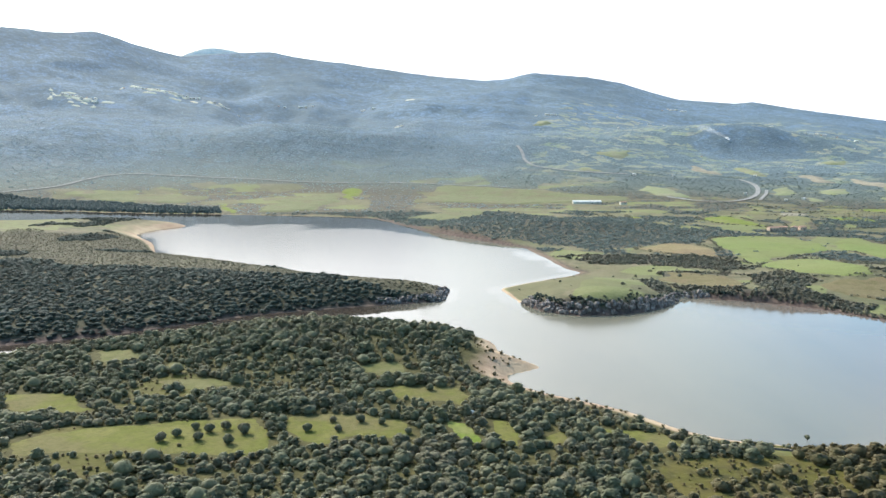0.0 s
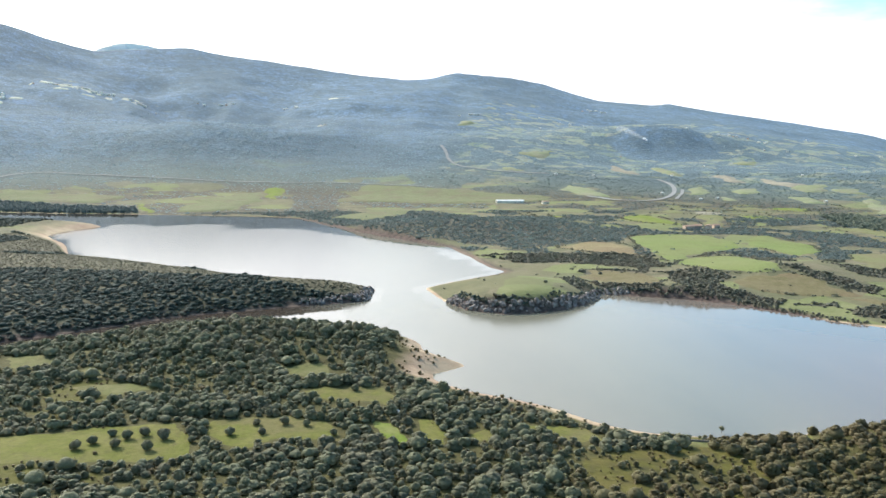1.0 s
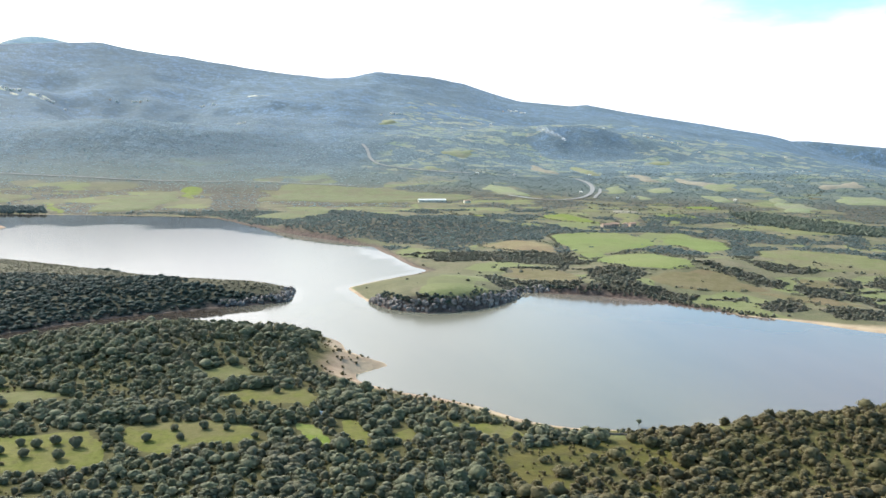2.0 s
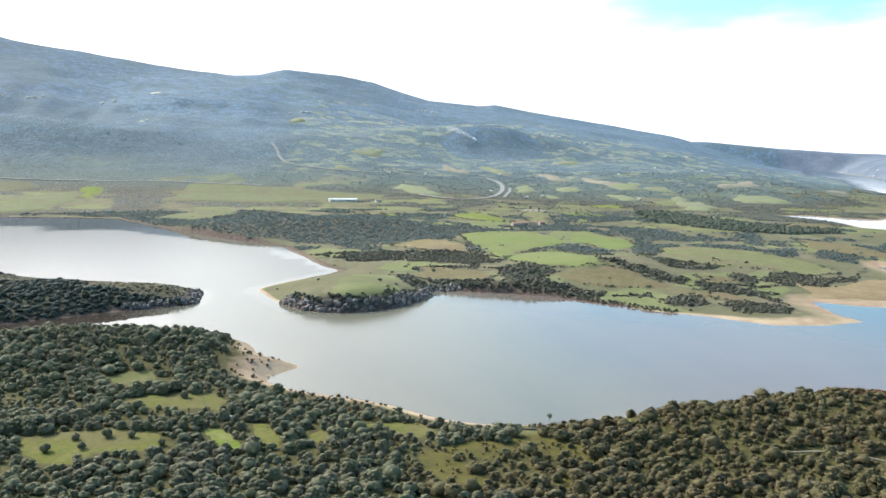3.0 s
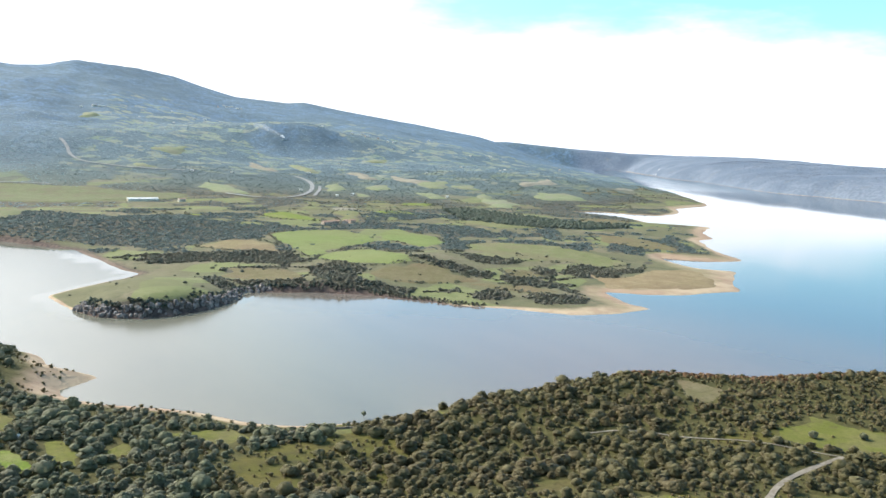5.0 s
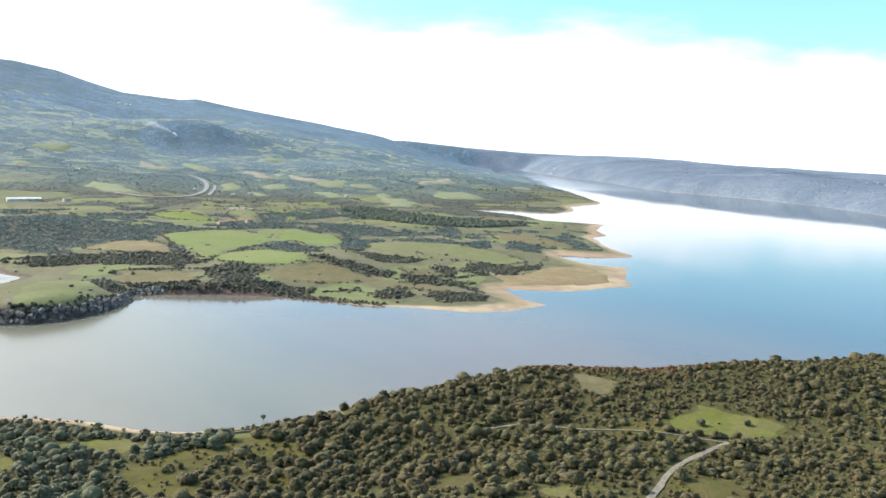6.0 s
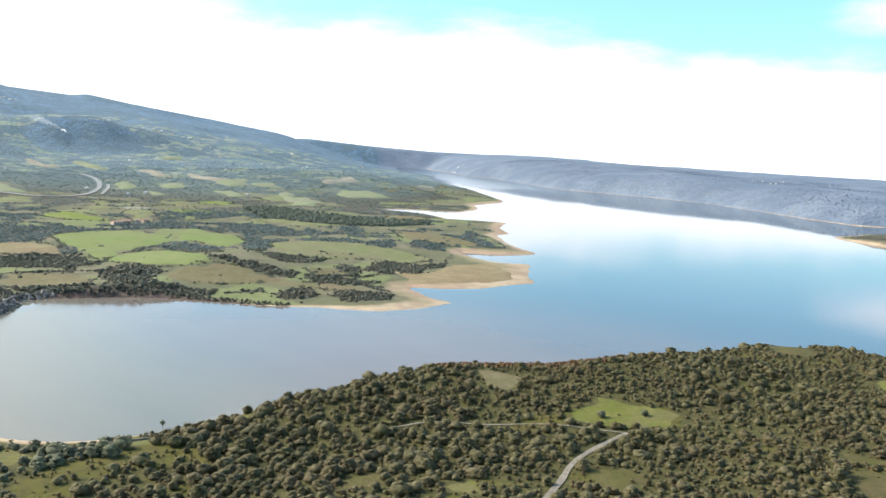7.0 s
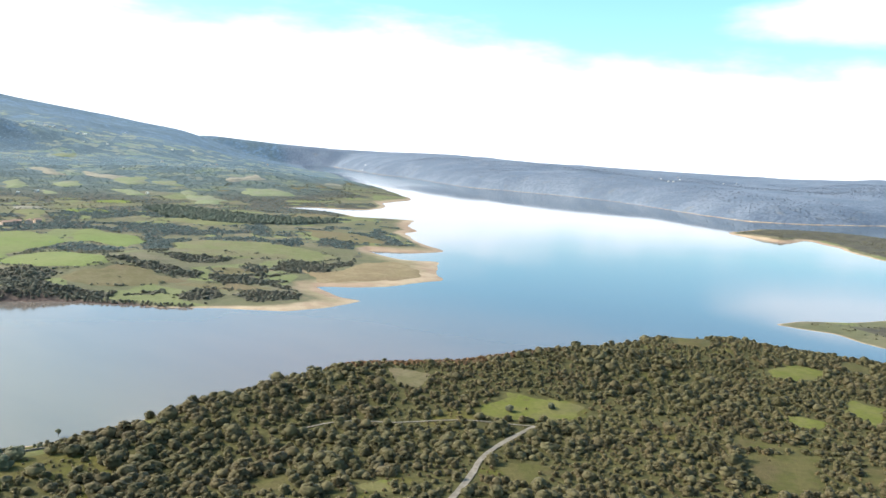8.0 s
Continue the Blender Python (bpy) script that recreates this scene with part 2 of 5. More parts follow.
def in_woods(x, y):
    w = np.full(x.shape, -1e9)
    for outline in WOODS:
        w = np.maximum(w, inside_by(outline, x, y))
    return w + 7 * fbm(x, y, 22, 2, 71)


def north_cover(x, y, hill, shore):
    """Share of the far shore's ground that scrub covers."""
    patch = fbm(x + 30 * fbm(x, y, 80, 2, 4), y, 75, 4, 51)
    streaky = fbm(x * 0.5 + y * 0.3, y * 1.3, 60, 3, 52)
    flats = 0.13 * ease(230, 320, x) * ease(900, 700, y) - 0.10 * ease(880, 1000, y)
    c = np.maximum(ease(0.24, 0.36, patch - flats), ease(0.34, 0.44, streaky - flats))
    lines = np.abs(fbm(x * 0.55 + y * 0.25 + 40 * fbm(x, y, 150, 2, 14), y * 1.0 - x * 0.3, 120, 2, 53))
    c = np.maximum(c, 0.85 * ease(0.045, 0.02, lines) * ease(-0.3, 0.1, smooth_noise(x, y, 70, 15)) * ease(200, 260, x))
    c = np.maximum(c, ease(-4, 6, in_woods(x, y)))
    c = np.where(hill > 0.004, np.maximum(c, ease(-0.45, 0.0, patch)), c)
    dome = ease(1.1, 0.95, np.hypot((x - 108) / 62, (y - 590) / 60))
    column = np.hypot((x - 156) / 9, (y - 598) / 34) < 1
    c = np.where(column, np.maximum(c, 0.9), c * (1 - 0.985 * dome))
    return c * ease(0.9, 1.5, shore / np.maximum(5, belt_width(x, y)))


def south_cover(x, y):
    t = fbm(x, y, 42, 4, 41) + 0.35 * ease(300, 420, y) + (0.10 + 0.3 * ease(80, 20, x)) * ease(285, 250, y) * ease(190, 120, x) + 0.05 + 0.25 * ease(20, -20, x) * ease(290, 310, y)
    c = np.maximum(ease(-0.42, -0.05, t), 0.76 * ease(80, 200, x) * ease(-0.42, -0.12, fbm(x, y, 22, 3, 44)))
    for outline in THICKETS:
        c = np.maximum(c, 1.2 * ease(-2, 1, inside_by(outline, x, y)))
    return c


def wooded(x, y, masks, hill, shore):
    """How closely the ground is grown over, 0 to 1."""
    w = ease(4, 12, masks["west"]) * np.where(y < 870, 1.0, 0.4)
    w = np.maximum(w, ease(4, 12, masks["south"]) * south_cover(x, y) * 0.8)
    w = np.maximum(w, 0.75 * ease(8, 25, np.maximum(masks["cape"], masks["spit"] - 6)))
    return np.where(masks["north"] > 0, north_cover(x, y, hill, shore), w)


def ground(x, y):
    return land(x, y)[0]
# meadows and fields: kind, outline
FIELDS = []


def field(kind, *outline):
    FIELDS.append((kind, list(outline)))


field("meadow", (-183, 335), (-169, 337), (-148, 328), (-131, 309), (-142, 306), (-168, 306))
field("meadow", (-141, 257), (-149, 273), (-142, 285), (-121, 293), (-105, 293), (-79, 302), (-68, 302), (-54, 270), (-65, 264), (-94, 260), (-119, 264), (-135, 260))
field("grazed", (-176, 398), (-148, 395), (-138, 377), (-147, 369), (-163, 376))
field("grazed", (-134, 378), (-120, 372), (-107, 357), (-122, 361))
field("grazed", (-125, 347), (-97, 350), (-80, 336), (-93, 333), (-117, 337))
field("meadow", (-60, 302), (-45, 306), (-19, 302), (-6, 287), (-15, 279), (-32, 279), (-45, 272), (-55, 281))
field("meadow", (-31, 330), (-21, 338), (6, 339), (12, 326), (6, 312), (-5, 317), (-21, 324))
field("bright", (0, 297), (8, 297), (17, 276), (6, 276), (2, 284))
field("meadow", (13, 303), (24, 300), (31, 274), (20, 276))
field("grazed", (-43, 361), (-25, 373), (-7, 353), (-24, 347))
field("meadow", (33, 285), (42, 294), (47, 276), (35, 275))
field("meadow", (45, 298), (60, 297), (80, 295), (88, 282), (74, 274), (63, 286))
field("grazed", (92, 285), (110, 286), (125, 283), (127, 276), (99, 277))
field("meadow", (251, 198), (288, 207), (293, 185), (301, 169), (278, 165), (257, 186))
field("dry", (261, 257), (278, 243), (261, 229), (253, 239))
field("meadow", (147, 287), (168, 285), (164, 275), (148, 279))
field("grazed", (109, 283), (118, 283), (128, 279), (127, 274), (112, 276))
field("pale", (-51, 1393), (-7, 1694), (93, 1634), (212, 1569), (343, 1469), (278, 1384), (216, 1392), (94, 1337), (30, 1394))
field("pale", (-51, 1159), (-1, 1229), (58, 1303), (61, 1188), (6, 1112))
field("bright", (-193, 1638), (-162, 1638), (-142, 1534), (-163, 1415))
field("pale", (-286, 1432), (-235, 1544), (-189, 1599), (-161, 1403), (-207, 1248), (-279, 1231))
field("pale", (-709, 1476), (-605, 1531), (-470, 1527), (-398, 1489), (-425, 1365), (-587, 1420))
field("bright", (-361, 1368), (-349, 1393), (-304, 1231), (-323, 1232))
field("crop", (286, 900), (342, 925), (386, 907), (382, 797), (328, 763), (262, 699), (264, 768))
field("crop", (261, 693), (321, 746), (351, 736), (328, 623), (294, 616), (274, 639))
field("crop", (409, 887), (462, 912), (459, 808), (407, 717), (393, 748), (390, 810))
field("ploughed", (185, 818), (237, 864), (268, 817), (252, 752), (216, 776))
field("grazing", (200, 1231), (229, 1213), (235, 1090), (218, 1173))
field("bright", (253, 1157), (272, 1115), (248, 1056))
field("slope", (612, 1570), (674, 1619), (629, 1501), (579, 1460))
field("slope", (813, 1309), (903, 1333), (820, 1175), (779, 1217))
field("slope", (818, 1568), (909, 1583), (899, 1517), (807, 1496))
field("slope", (1000, 1415), (1088, 1380), (1060, 1275), (963, 1306))
field("fallow", (1060, 1545), (1169, 1567), (1146, 1494), (1045, 1479))
field("dry", (277, 608), (326, 616), (339, 592), (349, 547), (312, 553), (275, 572))
field("grazing", (458, 752), (487, 742), (531, 700), (537, 615), (537, 583), (497, 577), (482, 609), (445, 620), (399, 645))
field("dry", (395, 596), (420, 585), (416, 547), (378, 558))
field("dry", (677, 822), (710, 751), (668, 643), (628, 664), (618, 729))
field("dry", (326, 541), (371, 531), (387, 487), (363, 491), (345, 524))
field("grazing", (561, 996), (631, 963), (664, 876), (582, 888))
field("bright", (338, 1125), (396, 1128), (400, 995), (343, 1038))
field("grazing", (449, 1117), (500, 1138), (441, 969), (406, 975))
field("dry", (181, 686), (223, 661), (229, 614), (210, 586), (183, 616), (168, 635))
field("tan", (464, 569), (462, 529), (556, 556), (579, 535), (525, 477), (477, 476), (445, 488), (437, 513))
field("dry", (723, 915), (823, 1001), (878, 971), (828, 915))
field("olive", (289, 104), (311, 82), (289, 78), (280, 70), (268, 72), (259, 82), (270, 93))
field("olive", (307, 71), (313, 62), (290, 57), (290, 63))
field("meadow", (415, 144), (444, 137), (445, 118), (413, 117), (404, 129))
field("meadow", (398, 100), (397, 82), (356, 72), (366, 88))
field("olive", (307, 115), (313, 94), (318, 83), (306, 88), (296, 109))
field("olive", (440, 208), (499, 210), (432, 175), (422, 190))
field("meadow", (350, 109), (358, 93), (340, 90), (337, 102))
field("olive", (155, 210), (166, 200), (158, 190), (148, 199))
field("meadow", (173, 182), (183, 174), (178, 167), (169, 173))
field("olive", (219, 162), (232, 152), (226, 139), (212, 140), (208, 151))
field("olive", (486, 124), (479, 105), (460, 103), (461, 120))
# clearings on the hillside
field("slope", (362, 2116), (430, 2141), (500, 2187), (475, 2110), (418, 2047), (374, 2077))
field("slope", (292, 2855), (336, 2864), (348, 2690), (288, 2683))
field("fallow", (568, 2070), (628, 2025), (628, 1872), (605, 1844), (580, 1959))
field("slope", (691, 1988), (717, 1952), (718, 1844), (701, 1784), (677, 1824), (669, 1894))
field("slope", (360, 1589), (400, 1643), (444, 1494), (435, 1430), (392, 1458))
field("slope", (280, 1920), (329, 1937), (353, 1851), (308, 1849))
field("fallow", (754, 1819), (807, 1775), (789, 1641), (739, 1678))
field("slope", (954, 2137), (1058, 2192), (1010, 2060), (949, 2058))
field("slope", (752, 1441), (786, 1396), (758, 1332), (718, 1336))
field("slope", (896, 1533), (938, 1508), (911, 1454), (875, 1476))
field("fallow", (822, 1737), (852, 1660), (868, 1575), (810, 1576))
field("slope", (850, 1381), (910, 1401), (827, 1268), (817, 1301))
field("slope", (630, 1477), (646, 1453), (650, 1379), (601, 1373))
field("slope", (700, 1576), (760, 1567), (752, 1505), (687, 1482))
# dense woods and scrub on the far shore
WOODS = []


def grove(*outline):
    WOODS.append(list(outline))


grove((-111, 1131), (-66, 1161), (63, 1236), (165, 1124), (280, 989), (267, 877), (183, 825), (145, 829), (88, 880), (41, 922), (-31, 1037))
grove((198, 581), (227, 583), (261, 570), (291, 545), (281, 525), (248, 548), (200, 574))
grove((50, 594), (73, 542), (101, 531), (139, 554), (159, 576), (151, 555), (107, 523), (72, 530), (52, 573))
grove((166, 769), (246, 740), (246, 682), (228, 658), (203, 715))
grove((-837, 1579), (-677, 1579), (-560, 1713), (-141, 1679), (-183, 1877), (-616, 1887), (-885, 1672))
grove((-138, 1637), (-60, 1636), (-25, 1499), (-67, 1167), (-110, 1209))
grove((592, 1734), (700, 1835), (604, 1640), (515, 1636), (474, 1732))
grove((-960, 1340), (-700, 1310), (-590, 1275), (-420, 1240), (-330, 1235), (-350, 1300), (-470, 1345), (-600, 1400), (-760, 1450), (-960, 1450))
grove((-205, 1225), (-150, 1205), (-90, 1170), (-80, 1260), (-190, 1290))
grove((-690, 1010), (-520, 1020), (-420, 1045), (-400, 1075), (-560, 1052), (-700, 1050))
grove((690, 2200), (700, 2380), (800, 2450), (960, 2440), (1000, 2330), (930, 2200), (800, 2130))
grove((192, 570), (204, 580), (224, 579), (246, 569), (257, 554), (269, 543), (303, 535), (322, 536), (313, 516), (280, 529), (256, 534), (230, 552))
grove((230, 612), (251, 656), (268, 655), (281, 618), (259, 588), (259, 559), (229, 569))
grove((189, 715), (203, 766), (241, 759), (258, 719), (253, 672), (224, 678))
grove((250, 760), (272, 820), (278, 820), (259, 712), (250, 700))
grove((292, 734), (326, 768), (353, 781), (347, 761), (316, 746))
grove((347, 765), (381, 796), (388, 771), (394, 726), (354, 666), (350, 706), (340, 733))
grove((399, 707), (479, 843), (494, 837), (425, 692), (386, 653))
grove((334, 636), (355, 610), (370, 571), (359, 541), (346, 576), (337, 606))
grove((378, 659), (414, 649), (429, 634), (406, 618), (381, 625))
grove((316, 510), (337, 527), (350, 516), (342, 493), (321, 488), (311, 493))
grove((344, 486), (362, 496), (389, 476), (400, 465), (366, 450), (347, 461))
grove((440, 567), (471, 594), (506, 604), (499, 571), (524, 568), (554, 585), (626, 635), (624, 621), (516, 552), (466, 533), (445, 546))
grove((412, 578), (439, 595), (447, 580), (416, 547), (391, 536), (365, 543), (384, 559))
grove((499, 771), (554, 752), (547, 687), (551, 665), (535, 653), (526, 674), (521, 713), (484, 738))
grove((580, 675), (592, 670), (623, 659), (622, 636), (591, 624), (578, 645))
grove((571, 871), (590, 874), (556, 791), (531, 780))
grove((616, 849), (675, 892), (622, 803), (575, 739), (570, 763))
grove((735, 752), (793, 796), (737, 721), (680, 634), (651, 619), (650, 643))
grove((624, 736), (631, 677), (657, 632), (646, 621), (598, 650))
grove((228, 862), (261, 941), (320, 988), (347, 968), (304, 921), (262, 845), (239, 843))
grove((443, 909), (485, 918), (492, 866), (456, 863))
grove((304, 583), (314, 588), (318, 579), (306, 573))
grove((513, 857), (541, 837), (520, 793), (498, 818))
grove((370, 957), (417, 965), (464, 938), (501, 890), (450, 908), (391, 938))
grove((371, 539), (401, 527), (403, 493), (411, 469), (398, 461), (389, 482), (382, 517))
grove((448, 1788), (552, 1777), (600, 1630), (552, 1483), (483, 1450), (452, 1520), (430, 1692))
# a tall pine plantation on the plain
PLANTATION = [(651, 1158), (719, 1184), (728, 1049), (745, 931), (822, 908), (786, 862), (707, 859), (635, 887), (611, 946), (596, 996)]
WOODS.append(PLANTATION)
# close hedges on the near shore
THICKETS = [[(289, 110), (295, 102), (314, 75), (332, 68), (328, 66), (305, 72), (297, 89), (284, 104)], [(288, 78), (312, 74), (323, 64), (316, 63), (300, 71), (286, 64), (279, 69)],
            [(-66, 303), (-60, 303), (-47, 268), (-53, 266)], [(-152, 303), (-100, 299), (-60, 307), (-60, 303), (-100, 295), (-150, 299)]]
BANK_WOODS = next(k for k, outline in enumerate(WOODS) if outline[0] == (-960, 1340))
# roads: width, line
ROADS = [
    ("road_near", 2.2, [(168, 144), (189, 152), (207, 160), (218, 166), (230, 169), (244, 171), (261, 173)]),
    ("track_near", 0.9, [(261, 173), (255, 181), (244, 200), (225, 213), (218, 223), (208, 230), (197, 233), (190, 236)]),
    ("road_hill", 7, [(-782, 1472), (-719, 1531), (-705, 1619), (-685, 1706), (-617, 1744), (-472, 1730), (-306, 1712), (-167, 1710), (-28, 1706), (128, 1635)]),
    ("road_bend", 8, [(189, 2160), (197, 2090), (192, 1994), (213, 1913), (272, 1872), (342, 1840), (400, 1822)]),
    ("road_loop", 8.5, [(390, 1457), (441, 1370), (495, 1390), (540, 1450), (594, 1570), (623, 1675), (619, 1746)]),
    ("road_loop2", 6, [(534, 1407), (581, 1502), (607, 1569)]),
]

# ---- materials ----
class Nodes:
    """A short way to write a node material."""

    def __init__(self, name, rough=0.9):
        self.mat = bpy.data.materials.new(name)
        self.mat.use_nodes = True
        self.tree = self.mat.node_tree
        self.bsdf = self.tree.nodes["Principled BSDF"]
        self.bsdf.inputs["Roughness"].default_value = rough
        self.bsdf.inputs["Specular IOR Level"].default_value = 0.2

    def put(self, slot, value):
        if hasattr(value, "is_linked"):
            self.tree.links.new(value, slot)
        else:
            slot.default_value = value

    def place(self):
        return self.tree.nodes.new("ShaderNodeNewGeometry").outputs["Position"]

    def attr(self, name):
        n = self.tree.nodes.new("ShaderNodeAttribute")
        n.attribute_name = name
        return n.outputs["Fac"]

    def noise(self, size, detail=4.0, rough=0.55, squash=None):
        n = self.tree.nodes.new("ShaderNodeTexNoise")
        n.inputs["Scale"].default_value, n.inputs["Detail"].default_value, n.inputs["Roughness"].default_value = 1.0 / size, detail, rough
        where = self.place()
        if squash:
            m = self.tree.nodes.new("ShaderNodeMapping")
            m.inputs["Scale"].default_value = squash
            self.tree.links.new(where, m.inputs["Vector"])
            where = m.outputs["Vector"]
        self.tree.links.new(where, n.inputs["Vector"])
        return n.outputs["Fac"]

    def cells(self, size):
        n = self.tree.nodes.new("ShaderNodeTexVoronoi")
        n.inputs["Scale"].default_value = 1.0 / size
        self.tree.links.new(self.place(), n.inputs["Vector"])
        return n.outputs["Distance"], n.outputs["Color"]

    def step(self, value, low, high, to_low=0.0, to_high=1.0):
        n = self.tree.nodes.new("ShaderNodeMapRange")
        n.interpolation_type = "SMOOTHSTEP"
        self.put(n.inputs["Value"], value)
        for key, v in (("From Min", low), ("From Max", high), ("To Min", to_low), ("To Max", to_high)):
            n.inputs[key].default_value = v
        return n.outputs["Result"]

    def math(self, how, a, b):
        n = self.tree.nodes.new("ShaderNodeMath")
        n.operation = how
        self.put(n.inputs[0], a), self.put(n.inputs[1], b)
        return n.outputs["Value"]

    def mix(self, factor, a, b):
        n = self.tree.nodes.new("ShaderNodeMix")
        n.data_type = "RGBA"
        self.put(n.inputs["Factor"], factor)
        for key, v in (("A", a), ("B", b)):
            self.put(n.inputs[key], (*v, 1) if isinstance(v, tuple) else v)
        return n.outputs["Result"]

    def bump(self, height, distance, strength=1.0):
        n = self.tree.nodes.new("ShaderNodeBump")
        n.inputs["Strength"].default_value, n.inputs["Distance"].default_value = strength, distance
        self.tree.links.new(height, n.inputs["Height"])
        self.tree.links.new(n.outputs["Normal"], self.bsdf.inputs["Normal"])

    def colour(self, value):
        self.put(self.bsdf.inputs["Base Color"], (*value, 1) if isinstance(value, tuple) else value)
        return self.mat


def tinted_sheen(m, amount, tint=(0.62, 0.82, 1.0, 1)):
    """A soft shine at a flat angle; its blue tint imitates haze over far ground."""
    m.bsdf.inputs["Specular IOR Level"].default_value = 0.2
    m.bsdf.inputs["Sheen Weight"].default_value, m.bsdf.inputs["Sheen Roughness"].default_value = amount, 0.45
    m.bsdf.inputs["Sheen Tint"].default_value = tint


def grass(name, lush, dry, worn, size=9.0):
    m = Nodes(name, 0.95)
    m.bsdf.inputs["Specular IOR Level"].default_value = 0.1
    base = m.mix(m.step(m.noise(size, 5), 0.38, 0.62), lush, dry)
    base = m.mix(m.step(m.noise(size * 3.5, 3), 0.48, 0.62, 0, 0.75), base, worn)
    base = m.mix(m.step(m.noise(size * 0.4, 4, 0.65), 0.5, 0.68, 0, 0.5), base, tuple(c * 0.7 for c in worn))
    m.bump(m.noise(1.1, 3), 0.35)
    return m.colour(m.mix(m.step(m.noise(2.2, 3), 0.35, 0.75, 0, 0.35), base, tuple(c * 0.55 for c in lush)))


MEADOW = grass("meadow_grass", (0.116, 0.124, 0.026), (0.144, 0.138, 0.042), (0.138, 0.118, 0.055))
BRIGHT = grass("young_grass", (0.125, 0.172, 0.026), (0.165, 0.190, 0.045), (0.19, 0.185, 0.075))
# hillside plots, paled to match the haze painted on the slopes
SLOPE = grass("slope_pasture", (0.188, 0.214, 0.112), (0.224, 0.236, 0.138), (0.215, 0.205, 0.145), 16.0)
FALLOW = grass("slope_fallow", (0.250, 0.230, 0.172), (0.290, 0.258, 0.198), (0.225, 0.205, 0.155), 16.0)
PALE = grass("pale_pasture", (0.136, 0.152, 0.074), (0.164, 0.168, 0.088), (0.152, 0.134, 0.082), 14.0)
OLIVE_GRASS = grass("olive_grass", (0.076, 0.074, 0.022), (0.102, 0.088, 0.033), (0.096, 0.074, 0.035))
DRY = grass("dry_grass", (0.134, 0.118, 0.056), (0.168, 0.142, 0.076), (0.160, 0.122, 0.070))
GRAZED = grass("grazed_clearing", (0.120, 0.124, 0.044), (0.150, 0.142, 0.062), (0.140, 0.118, 0.058))
GRAZING = grass("plain_grazing", (0.146, 0.158, 0.066), (0.176, 0.172, 0.084), (0.170, 0.146, 0.084), 14.0)
TAN = grass("tan_grass", (0.225, 0.176, 0.096), (0.265, 0.208, 0.120), (0.205, 0.150, 0.085))
CROP = grass("green_crop", (0.146, 0.184, 0.058), (0.166, 0.196, 0.068), (0.178, 0.188, 0.078), 40.0)
PLOUGHED = grass("ploughed_soil", (0.200, 0.165, 0.085), (0.235, 0.190, 0.105), (0.19, 0.14, 0.085), 24.0)


